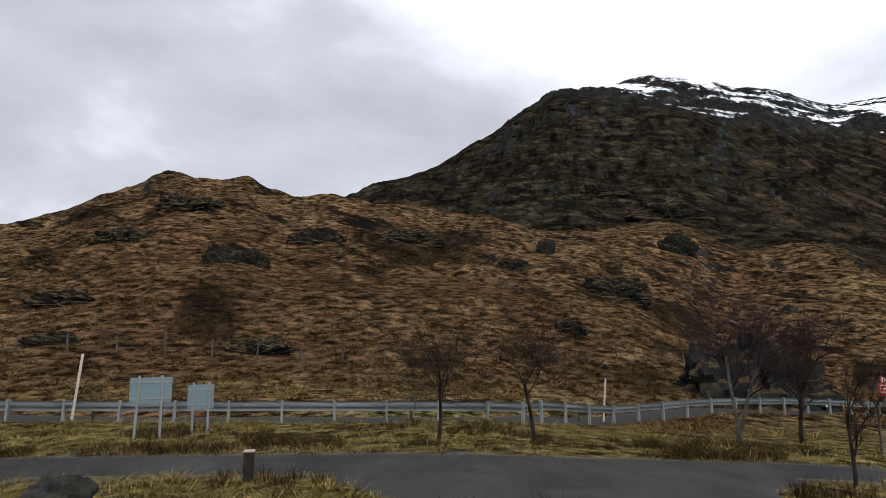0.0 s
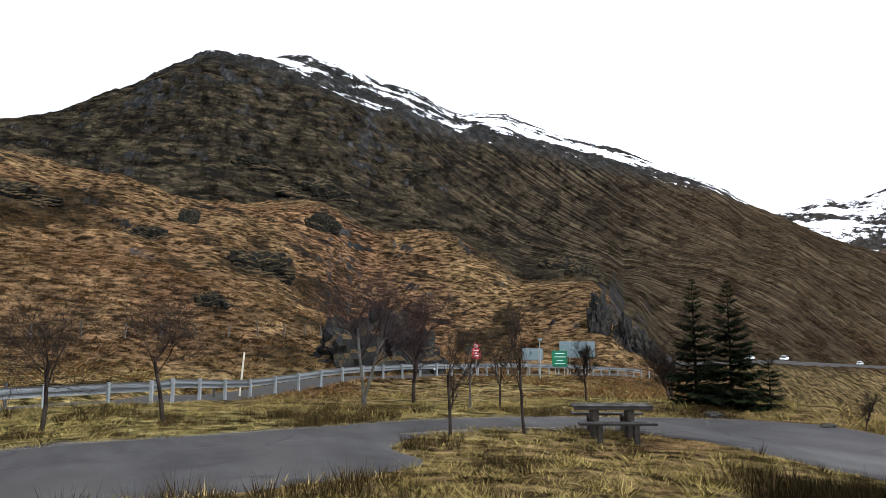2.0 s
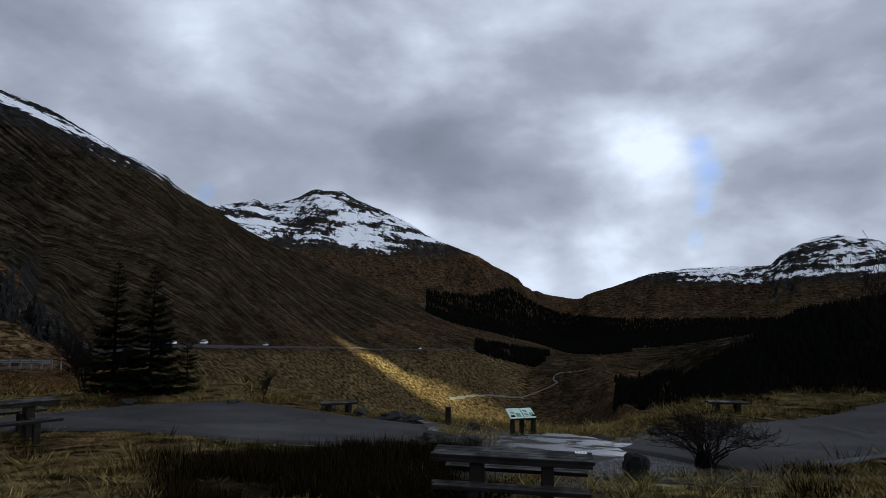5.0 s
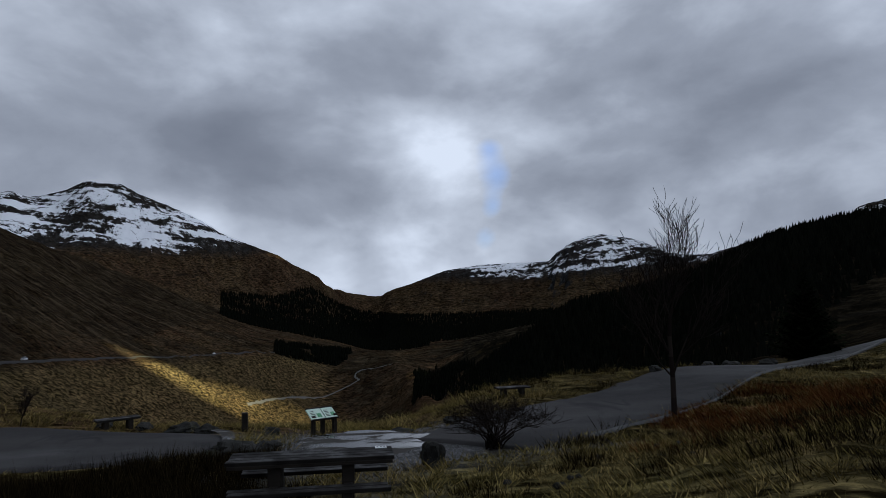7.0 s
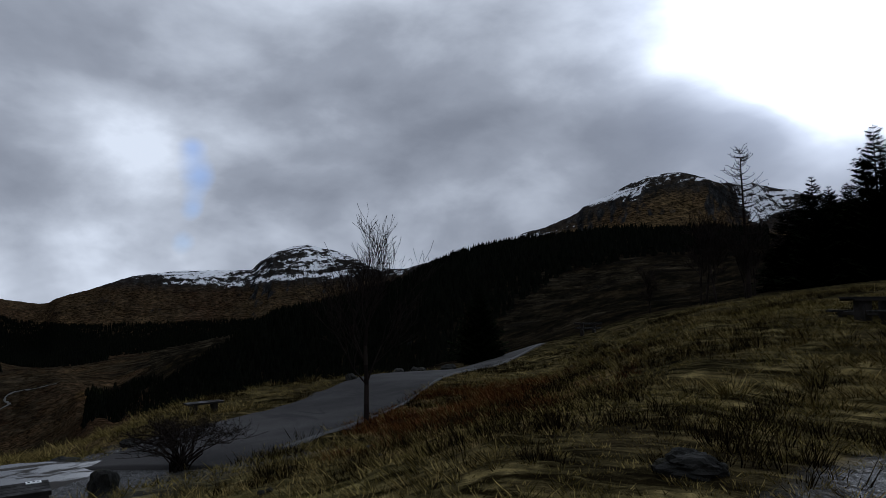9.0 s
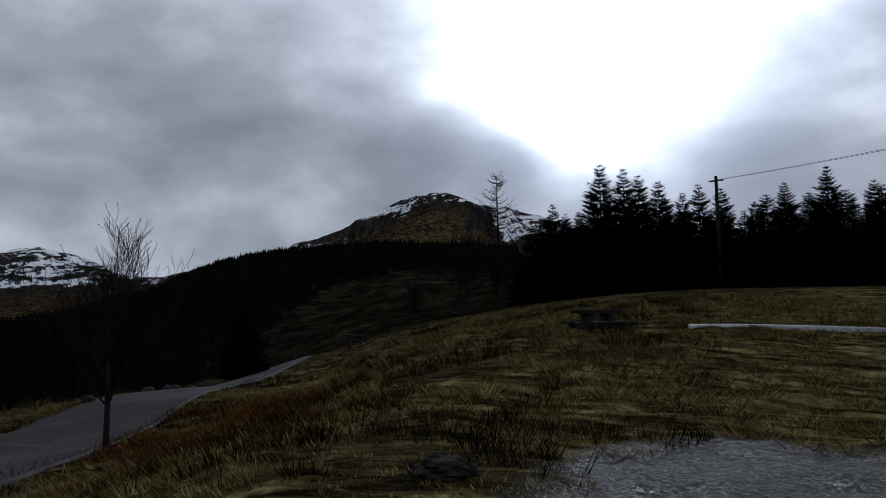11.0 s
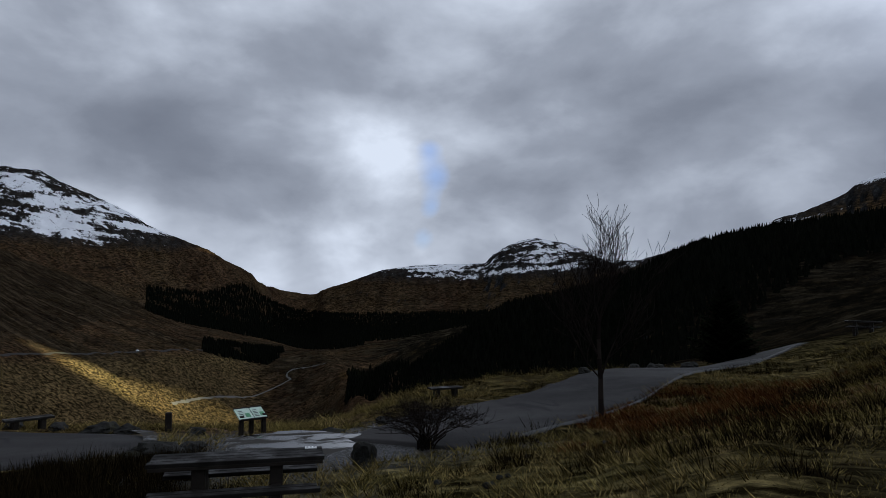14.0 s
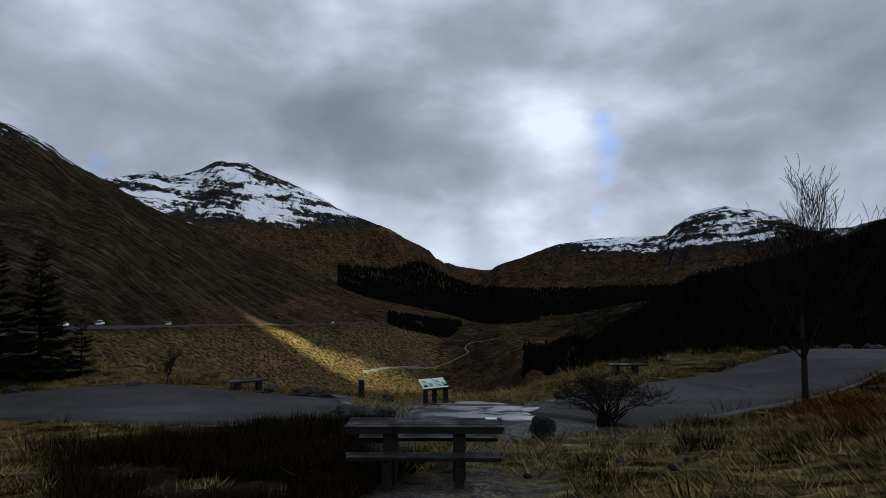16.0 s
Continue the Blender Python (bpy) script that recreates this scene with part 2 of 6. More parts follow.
    relief = m.math("ADD", relief, m.math("MULTIPLY", m.math("MAXIMUM", m.attr("rock"), 0.0), m.math("MULTIPLY", rn, 2.2)))
    bump = m.math("ADD", m.math("MULTIPLY", fine, 0.3), m.math("MULTIPLY", relief, m.attr("grain")))
    wet = m.ramp(m.noise(0.06, 6, 0.75), (0.44, 0.18), (0.52, 0.9))
    rough = m.mix(m.attr("bare"), (0.95, 0.95, 0.95), wet)
    m.put(m.b.inputs["Specular IOR Level"], m.math("MULTIPLY", m.attr("bare"), 0.40))
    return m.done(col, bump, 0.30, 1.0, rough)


def asphalt_material():
    m = Mat("wet_asphalt", rough=0.6, spec=0.1)
    fine, big = m.noise(0.03, 4, 0.7), m.noise(2.4, 5, 0.6, m.where(scale=(1, 0.45, 1)), 0.6)
    col = m.mix(m.ramp(big, (0.35, 0.0), (0.65, 1.0)), (0.022, 0.021, 0.021), (0.052, 0.049, 0.047))
    col = m.mix(m.math("MULTIPLY", fine, 0.8), col, m.mix(1.0, col, (0.5, 0.5, 0.5), "MULTIPLY"))
    crack = m.noise(1.2, 7, 0.7, m.where(scale=(1, 0.3, 1)), 0.8)
    col = m.mix(m.ramp(crack, (0.34, 1.0), (0.385, 0.0)), col, (0.022, 0.022, 0.022))
    # long tarred seams, broken up
    for turn, size in ((0, 2.6), (20, 3.0)):
        line = m.math("ABSOLUTE", m.math("SUBTRACT", m.noise(size, 3, 0.45, m.where(scale=(0.35, 1, 1), turn=(0, 0, turn))), 0.5))
        part_way = m.ramp(m.noise(2.2, 3), (0.46, 0.0), (0.56, 1.0))
        col = m.mix(m.math("MULTIPLY", m.ramp(line, (0.004, 1.0), (0.010, 0.0)), part_way), col, (0.022, 0.021, 0.021))
    rough = m.ramp(m.noise(3.0, 4, 0.6, m.where(scale=(1, 0.5, 1))), (0.36, 0.6), (0.55, 0.9))
    return m.done(col, fine, 0.008, 0.5, rough)


def wood_material(name, dark, light):
    m = Mat(name, rough=0.75, spec=0.12)
    grain = m.noise(0.05, 6, 0.65, m.where(True, (0.12, 1, 1)), 0.4)
    blot = m.noise(0.35, 4)
    col = m.mix(grain, dark, light)
    col = m.mix(m.ramp(blot, (0.45, 0.0), (0.7, 0.6)), col, tuple(c * 0.5 for c in dark))
    return m.done(col, grain, 0.006, 0.6, m.ramp(blot, (0.4, 0.45), (0.6, 0.85)))


def plain_material(name, colour, rough=0.6, metal=0.0, vary=0.25, size=0.2, spec=0.4):
    m = Mat(name, rough, metal, spec)
    n, f = m.noise(size, 5, 0.6), m.noise(size * 0.12, 4, 0.6)
    low = tuple(c * (1 - vary) for c in colour)
    col = m.mix(n, low, tuple(min(1, c * (1 + vary)) for c in colour))
    return m.done(col, f, 0.004, 0.35, m.ramp(n, (0.3, max(0.05, rough - 0.12)), (0.7, min(1, rough + 0.12))))


def island_material(name, stops, rough=0.9, spec=0.0):
    m = Mat(name, rough, spec=spec)
    col = m.ramp(m.island(), *stops)
    col = m.mix(m.math("MULTIPLY", m.noise(1.5, 3), 0.6), col, m.mix(1.0, col, (0.5, 0.5, 0.5), "MULTIPLY"))
    return m.done(col)


def tuft_material(name):
    """Dead grass in straw, with greener patches a few metres wide."""
    m = Mat(name, 0.9, spec=0.0)
    straw = m.ramp(m.island(), (0.0, (0.026, 0.021, 0.007)), (0.5, (0.13, 0.098, 0.032)), (1.0, (0.42, 0.32, 0.12)))
    green = m.ramp(m.island(), (0.0, (0.020, 0.021, 0.005)), (0.5, (0.092, 0.086, 0.017)), (1.0, (0.30, 0.255, 0.06)))
    col = m.mix(m.ramp(m.noise(2.8, 4, 0.6), (0.46, 0.0), (0.62, 0.4)), straw, green)
    col = m.mix(m.ramp(m.noise(0.8, 4, 0.6), (0.42, 0.65), (0.56, 0.0)), col, m.mix(1.0, col, (0.35, 0.33, 0.3), "MULTIPLY"))
    return m.done(col)


def stone_material(name, dark, light, coarse=1.0):
    m = Mat(name, rough=0.9, spec=0.06)
    a, b = m.noise(0.3 * coarse, 9, 0.74, m.where(scale=(1, 1, 0.7))), m.noise(0.04 * coarse, 5, 0.65)
    col = m.ramp(a, (0.35, dark), (0.65, light))
    moss = m.ramp(m.noise(0.5, 5), (0.55, 0.0), (0.68, 0.7))
    col = m.mix(moss, col, (0.035, 0.033, 0.016))
    if coarse > 1:
        up = m.n.new("ShaderNodeSeparateXYZ")
        m.l.new(m.geo.outputs["Normal"], up.inputs[0])
        turf = m.math("ADD", up.outputs["Z"], m.math("MULTIPLY", m.math("SUBTRACT", a, 0.5), 2.2))
        col = m.mix(m.ramp(turf, (0.45, 0.0), (0.7, 1.0)), col, m.ramp(b, (0.4, (0.018, 0.012, 0.006)), (0.6, (0.075, 0.050, 0.022))))
    return m.done(col, m.math("ADD", a, m.math("MULTIPLY", b, 0.4)), 0.05, 0.8)


M_GROUND = terrain_material()
M_ASPHALT = asphalt_material()
M_WOOD = wood_material("weathered_boards", (0.006, 0.0055, 0.005), (0.026, 0.023, 0.020))
M_POST = wood_material("dark_timber", (0.012, 0.010, 0.008), (0.034, 0.028, 0.023))
M_STEEL = plain_material("galvanised_steel", (0.19, 0.205, 0.21), 0.5, 0.3, 0.2, 0.6)
M_POSTSTEEL = plain_material("dull_galvanised_post", (0.17, 0.185, 0.19), 0.6, 0.2, 0.25, 0.3)
M_BARK = island_material("bark", ((0.0, (0.013, 0.010, 0.009)), (1.0, (0.034, 0.027, 0.023))))
M_BIRCH = island_material("birch_twigs", ((0.0, (0.018, 0.012, 0.012)), (1.0, (0.046, 0.031, 0.030))))
M_PALEBARK = stone_material("lichened_bark", (0.012, 0.010, 0.009), (0.11, 0.105, 0.095))
M_NEEDLE = island_material("spruce_needles", ((0.0, (0.004, 0.006, 0.0035)), (0.6, (0.008, 0.011, 0.0055)), (1.0, (0.015, 0.019, 0.009))))
M_FOREST = island_material("far_spruce", ((0.0, (0.004, 0.005, 0.0035)), (1.0, (0.009, 0.010, 0.007))), 1.0, 0.0)
M_RUSH = island_material("rushes", ((0.0, (0.009, 0.006, 0.003)), (0.5, (0.026, 0.017, 0.0075)), (1.0, (0.085, 0.061, 0.026))))
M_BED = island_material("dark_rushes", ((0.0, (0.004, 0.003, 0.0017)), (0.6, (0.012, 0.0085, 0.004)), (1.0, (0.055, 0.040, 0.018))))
M_TUFT = tuft_material("dead_grass")
M_HILLTUFT = island_material("hill_tussock", ((0.0, (0.020, 0.010, 0.004)), (0.5, (0.075, 0.040, 0.015)), (1.0, (0.19, 0.115, 0.045))))
M_STONE = stone_material("schist", (0.009, 0.009, 0.008), (0.042, 0.041, 0.037))
M_CLIFF = stone_material("cliff_rock", (0.0025, 0.0025, 0.0022), (0.017, 0.016, 0.013), 2.5)
M_CUTTING = stone_material("blasted_rock", (0.003, 0.003, 0.003), (0.026, 0.0255, 0.025), 2.0)
M_SIGNBACK = plain_material("grey_sign_back", (0.105, 0.150, 0.162), 0.5, 0.0, 0.1, 0.5)
M_GREEN = plain_material("green_sign_face", (0.0, 0.10, 0.045), 0.4, 0, 0.1)
M_RED = plain_material("red_sign_face", (0.36, 0.02, 0.025), 0.4, 0, 0.1)
M_WHITE = plain_material("white_paint", (0.75, 0.76, 0.75), 0.45, 0, 0.06)
M_BLACK = plain_material("black_rubber", (0.02, 0.02, 0.02), 0.6, 0, 0.2)
M_GLASS = plain_material("dark_glass", (0.02, 0.024, 0.028), 0.08, 0, 0.1)

# ---- the lie of the land ----
def value_noise(x, y, seed):
    """Smooth lattice noise, -1 to 1."""
    xi, yi = np.floor(x).astype(np.int64), np.floor(y).astype(np.int64)
    u, v = x - xi, y - yi
    u, v = u * u * u * (u * (u * 6 - 15) + 10), v * v * v * (v * (v * 6 - 15) + 10)

    def corner(a, b):
        h = (a * 374761393 + b * 668265263 + seed * 1442695041) & 0x7FFFFFFF
        h = ((h ^ (h >> 13)) * 1274126177) & 0x7FFFFFFF
        h = ((h ^ (h >> 16)) * 224682251) & 0x7FFFFFFF
        return (h & 0xFFFF) / 32767.5 - 1
    a = corner(xi, yi) * (1 - u) + corner(xi + 1, yi) * u
    b = corner(xi, yi + 1) * (1 - u) + corner(xi + 1, yi + 1) * u
    return a * (1 - v) + b * v


def fbm(x, y, size, octaves=5, gain=0.5, seed=0, ridged=False):
    total, amp, norm = 0, 1.0, 0.0
    for k in range(octaves):
        n = value_noise(x / size + 17.3 * k, y / size - 9.1 * k, seed + k)
        total = total + amp * ((1 - 2 * np.abs(n)) if ridged else n)
        norm += amp
        size, amp = size / 2.03, amp * gain
    return total / norm


# heights of the ground near the lay-by: bearing, then z at NEAR_R metres
NEAR_R = (3.6, 6.6, 10.6, 13.6, 17.6, 22.6, 29.6)
NEAR = [
    (-91.44, -0.2, -0.48, -0.82, -0.99, -1.02, -0.91, -0.61),
    (-36.44, -0.3, -0.68, -1.01, -1.05, -1.02, -0.91, -0.51),
    (-1.51, -0.36, -0.75, -1, -1.09, -1.08, -0.98, -0.61),
    (14, -0.39, -0.78, -1.05, -1.17, -1.28, -1.5, -1.85),
    (33.94, -0.42, -0.8, -1.1, -1.25, -1.37, -1.62, -2.05),
    (46, -0.45, -0.85, -1.18, -1.3, -1.37, -1.55, -2.2),
    (59.83, -0.49, -0.89, -1.25, -1.36, -1.32, -1.31, -2.67),
    (77.1, -0.5, -0.91, -1.26, -1.29, -1.6, -2.7, -4.2),
    (90.16, -0.5, -0.9, -1.27, -1.45, -1.88, -2.75, -4.1),
    (100.25, -0.35, -0.71, -1.1, -1.27, -1.26, -1.66, -2.96),
    (115.44, -0.12, -0.4, -0.84, -1.17, -1.16, -0.85, -1.9),
    (130.54, 0.11, 0.11, -0.09, -0.37, -0.52, -0.73, -0.77),
    (145.61, 0.12, 0.18, 0.35, 0.6, 0.98, 1.25, 1.48),
    (163.57, 0.08, 0.07, 0.36, 0.83, 1.43, 1.95, 2.43),
    (200.57, 0.1, 0.17, 0.36, 0.53, 0.83, 1.15, 1.53),
]
# crests and breaks of slope: bearing, distance, elevation seen from the lay-by
FOOTHILL = [
    (-100, 200, 7), (-70, 205, 6.5), (-45, 215, 7.2), (-36.8, 225, 8.31), (-33.2, 235, 9.46), (-30.2, 245, 10.82),
    (-27.4, 255, 11.65), (-25.3, 262, 12.52), (-22.8, 268, 12.66), (-19.3, 270, 12.97), (-17.6, 266, 12.48), (-14.8, 262, 12.01),
    (-12.4, 257, 12.1), (-10.3, 255, 12.11), (-5.7, 250, 11.7), (-1, 248, 11.27), (2.1, 246, 10.98), (5.7, 242, 10.14),
    (7.7, 240, 9.7), (12.2, 236, 9.48), (16.1, 232, 9.77), (18.9, 228, 9.66), (20.7, 225, 8.84), (22.8, 222, 7.67),
    (24.5, 218, 7.11), (28.5, 212, 7.33), (31.3, 205, 6.73), (32.5, 195, 5.51), (35.2, 178, 3.67), (37.6, 160, 2.26),
    (42.8, 138, 2.26), (44.8, 132, 0.84), (45.9, 130, -1.07), (46.54, 130, -1.55), (50.23, 150, -4.5), (57, 220, -4.1),
    (63, 330, -4.2), (67, 420, -4.25), (70, 500, -4.3), (77, 700, -4.35), (82.5, 950, -4.3),
]
RIGHT_HILL = [
    (86.19, 1100, -4.45), (91.17, 950, -4.93), (94.3, 640, -7.0), (95.7, 500, -8.6), (97.2, 450, -7.75), (100.24, 420, -5.97), (104.33, 430, -3.75),
    (107.88, 460, -1.35), (112.43, 520, -0.16), (118.47, 620, 1.71), (125.11, 750, 4.34), (131.64, 850, 5.35), (140.77, 900, 5.8),
    (150.78, 800, 5.18), (165.79, 700, 4.35), (200.79, 500, 4.25), (230.83, 300, 5.25),
]
MOUNTAIN = [
    (-101.54, 900, 9.46), (-71.53, 900, 8.46), (-36.52, 900, 7.97), (-17, 980, 10.9), (-10.3, 1000, 12.14), (-7.8, 1010, 13.2),
    (-4.7, 1030, 13.96), (-2, 1050, 15.01), (0.6, 1070, 16.35), (3.3, 1080, 17.69), (5.1, 1090, 18.84), (7, 1100, 19.9),
    (9.4, 1100, 21.01), (11.2, 1110, 21.09), (14, 1160, 20.87), (15.75, 1220, 21.16), (17.7, 1250, 21.29), (20.1, 1270, 20.85),
    (22.7, 1300, 20.27), (24.1, 1310, 19.6), (26.7, 1330, 19.01), (28.8, 1350, 18.04), (30.4, 1370, 17.27), (32, 1390, 16.74),
    (33.3, 1400, 16.69), (35.6, 1450, 16.66), (37, 1470, 16.17), (40.5, 1490, 14.91), (42.5, 1500, 14.1), (45.5, 1540, 13.35),
    (48.1, 1570, 12.18), (50.7, 1610, 10.92), (54.3, 1680, 9.28), (55.9, 1710, 8.1), (58.5, 1750, 7.05), (61, 1780, 5.8),
    (63.6, 1800, 4.7), (66.1, 1800, 3.5), (69, 1820, 2.1), (73.2, 1860, 0.35), (76.8, 1900, -1), (79.8, 1900, -2.1),
    (81.6, 1900, -2.5), (84.1, 1900, -3.05), (87.2, 1850, -3.8), (89.7, 1800, -4.5), (92.3, 1800, -4.7), (95, 1900, -4.1),
    (98, 2000, -3.6), (104.3, 2000, -2.4), (112.43, 2000, -1.26), (120.46, 1600, 0.79), (126.52, 1300, 3.82), (133.71, 1250, 5.33),
    (142.79, 1250, 6.96), (150.8, 1250, 5.78),
]
FAR_HILLS = [
    (-101.5, 2600, 5.46), (18.8, 2600, 7.85), (49.5, 3000, 6.39), (57.9, 3300, 7.7), (60, 3300, 7.95), (61.8, 3300, 8.4),
    (63, 3320, 8.1), (64.8, 3350, 8.55), (67.2, 3300, 9.6), (68.9, 3260, 9.5), (70.2, 3240, 9), (72.6, 3200, 8.05),
    (75.4, 3150, 6.85), (77.1, 3120, 5.8), (79.7, 3050, 4.75), (82, 3000, 3.85), (82.6, 3000, 3.4), (84.1, 3000, 2.75),
    (85.1, 3000, 2.2), (85.8, 3000, 1.4), (86.3, 3100, 1.15), (87, 4000, 0.95), (88.9, 4200, 0.5), (90.5, 4000, 0.35),
    (91.5, 3600, 0.8), (93.3, 3550, 1.4), (95.8, 3450, 2.3), (97.3, 3400, 2.7), (100.5, 3400, 3.05), (105.7, 3300, 3.2),
    (106.3, 3300, 3.75), (107.1, 3300, 4.35), (108, 3300, 4.95), (110.1, 3300, 5.45), (112.9, 3250, 5), (115, 3100, 4.2),
    (116, 3000, 3.7), (118.5, 2800, 3.4), (120.4, 2600, 3.7), (123.9, 2200, 4.7), (126.6, 1950, 4.95), (128.8, 1800, 5.5),
    (130, 1750, 6.5), (132.3, 1720, 7.15), (134.6, 1680, 8.1), (135.6, 1660, 8.85), (137.7, 1620, 9.75), (139.8, 1600, 10.8),
    (141.1, 1600, 11.2), (142.9, 1600, 11.25), (145.2, 1600, 10.7), (146.9, 1650, 10.05), (148.3, 2000, 10.1), (150.8, 2200, 9.2),
    (152.2, 2250, 8.9), (156.85, 2300, 7.12), (170.86, 2000, 6.25),
]
# dip of the ground between the lay-by and the first crest: bearing, elevation
HOLLOW = [
    (-101.44, 0.97), (10, 0.4), (20, -1.8), (28.83, -3.0), (34, -4.2), (43.37, -5.0), (49.69, -5.7), (56.87, -7.33), (66.88, -8.7), (77.1, -9.9), (82, -10.2), (86.17, -10.1),
    (92.16, -9.6), (96.69, -9.0), (104.33, -8.4), (112.42, -6.9), (125.45, -4.2), (140.62, 0.5), (165.57, 1.85), (230.57, 1.85),
]


def ring(table, az, column):
    """A column of a bearing table, smoothly round the compass."""
    rows = sorted(table)
    a = np.array([r[0] for r in rows], float)
    v = np.array([r[column] for r in rows], float)
    a = np.concatenate([a[-2:] - 360, a, a[:2] + 360])
    v = np.concatenate([v[-2:], v, v[:2]])
    az = (np.asarray(az, float) + 100) % 360 - 100
    i = np.clip(np.searchsorted(a, az, side="right") - 1, 1, len(a) - 3)
    h = a[i + 1] - a[i]
    u = (az - a[i]) / h
    d = np.diff(v) / np.diff(a)

    def slope(k):
        p, q = d[k - 1], d[k]
        return np.where(p * q > 0, 2 * p * q / np.where(p + q == 0, 1, p + q), 0)
    m0, m1 = slope(i), slope(i + 1)
    return (2 * u**3 - 3 * u**2 + 1) * v[i] + (u**3 - 2 * u**2 + u) * h * m0 + (3 * u**2 - 2 * u**3) * v[i + 1] + (u**3 - u**2) * h * m1


FIRST = FOOTHILL + RIGHT_HILL


def tan_deg(e):
    return np.tan(np.radians(e))


def land_knots(az):
    """Distances and heights of the land's breaks along each bearing."""
    az = np.asarray(az, float)
    r1, e1 = ring(FIRST, az, 1), ring(FIRST, az, 2)
    r2, e2 = ring(MOUNTAIN, az, 1), ring(MOUNTAIN, az, 2)
    r3, e3 = ring(FAR_HILLS, az, 1), ring(FAR_HILLS, az, 2)
    z1, z2, z3 = EYE + r1 * tan_deg(e1), EYE + r2 * tan_deg(e2), EYE + r3 * tan_deg(e3)
    rs, zs = [np.zeros_like(az)], [np.zeros_like(az)]
    for k, r in enumerate(NEAR_R):
        rs.append(np.full_like(az, r)), zs.append(ring(NEAR, az, k + 1))
    steepen = np.clip((az - 42) / 9, 0, 1) * np.clip((122 - az) / 14, 0, 1)
    r0 = np.sqrt(34 * r1) * (1 - steepen) + 0.62 * r1 * steepen
    lin = zs[-1] + (z1 - zs[-1]) * (r0 - 30) / (r1 - 30)
    hollow = EYE + r0 * tan_deg(ring(HOLLOW, az, 1))
    side = np.clip((az - 10) / 14, 0, 1) * np.clip((175 - az) / 30, 0, 1)
    dip_r = np.minimum(70.0, 30 + 0.45 * (r0 - 30))
    level = zs[-1] + (lin * (1 - side) + hollow * side - zs[-1]) * (dip_r - 30) / (r0 - 30)
    below = EYE + dip_r * tan_deg(ring(HOLLOW, az, 1) - 1.2)
    rs.append(dip_r), zs.append(level * (1 - steepen) + np.minimum(below, level) * steepen)
    rs.append(r0), zs.append(lin * (1 - side) + hollow * side)
    rs.append(r1), zs.append(z1)
    ra = r1 + 0.22 * (r2 - r1)
    dip = np.clip((59 - az) / 13, 0, 1) + np.clip((az - 96) / 6, 0, 1)
    rs.append(ra), zs.append(z1 + (0.22 - 0.12 * dip) * (z2 - z1) - 8 * dip)
    rs.append(r2), zs.append(z2)
    rb = r2 + 0.35 * (r3 - r2)
    rs.append(rb), zs.append(np.minimum(z2, z3) * 0.75 + 0.25 * np.maximum(z2, z3) - 0.03 * (r3 - r2))
    rs.append(r3), zs.append(z3)
    rs.append(np.full_like(az, 4900.0)), zs.append(z3 * 0.5 - 120)
    return np.array(rs), np.array(zs)


AZ_TABLE = np.arange(-100, 260, 0.1)
KNOT_R, KNOT_Z = land_knots(AZ_TABLE)
CRESTS = [ring(table, AZ_TABLE, 1) for table in (FIRST, MOUNTAIN, FAR_HILLS)]


def smooth_land(x, y):
    """Height of the land with no small relief."""
    x, y = np.asarray(x, float), np.asarray(y, float)
    az = (np.degrees(np.arctan2(x, y)) + 100) % 360
    r = np.clip(np.hypot(x, y), 0, 4899)
    i = np.clip((az / 0.1).round().astype(int), 0, len(AZ_TABLE) - 1)
    R, Z = KNOT_R[:, i], KNOT_Z[:, i]
    k = np.clip((r[None] >= R).sum(0) - 1, 0, len(R) - 2)

    def pick(A, j):
        return np.take_along_axis(A, np.clip(j, 0, len(R) - 1)[None], 0)[0]
    ra, rb, za, zb = pick(R, k), pick(R, k + 1), pick(Z, k), pick(Z, k + 1)
    d = (zb - za) / (rb - ra)
    rp, zp, rn, zn = pick(R, k - 1), pick(Z, k - 1), pick(R, k + 2), pick(Z, k + 2)
    dp = np.where(k > 0, (za - zp) / np.where(k > 0, ra - rp, 1), d)
    dn = np.where(k < len(R) - 2, (zn - zb) / np.where(k < len(R) - 2, rn - rb, 1), d)

    def lim(p, q):
        return np.where(p * q > 0, 2 * p * q / np.where(p + q == 0, 1, p + q), 0)
    h = rb - ra
    u = (r - ra) / h
    m0, m1 = lim(dp, d), lim(d, dn)
    return (2 * u**3 - 3 * u**2 + 1) * za + (u**3 - 2 * u**2 + u) * h * m0 + (3 * u**2 - 2 * u**3) * zb + (u**3 - u**2) * h * m1


# ---- paved areas: outlines in plan ----
def spline(points, n=16, closed=True):
    p = [np.array(q, float) for q in points]
    res = []
    m = len(p)
    for i in range(m if closed else m - 1):
        if closed:
            a, b, c, d = p[i - 1], p[i], p[(i + 1) % m], p[(i + 2) % m]
        else:
            a, b, c, d = p[max(i - 1, 0)], p[i], p[i + 1], p[min(i + 2, m - 1)]
        for k in range(n):
            u = k / n
            res.append(0.5 * (2 * b + (c - a) * u + (2 * a - 5 * b + 4 * c - d) * u * u + (3 * b - a - 3 * c + d) * u**3))
    if not closed:
        res.append(p[-1])
    return np.array(res)


def distance_to(line, x, y):
    """Distance from points to a polyline."""
    best = np.full(np.shape(x), 1e9)
    for a, b in zip(line[:-1], line[1:]):
        d = b - a
        u = np.clip(((x - a[0]) * d[0] + (y - a[1]) * d[1]) / (d @ d), 0, 1)
        best = np.minimum(best, np.hypot(x - a[0] - u * d[0], y - a[1] - u * d[1]))
    return best


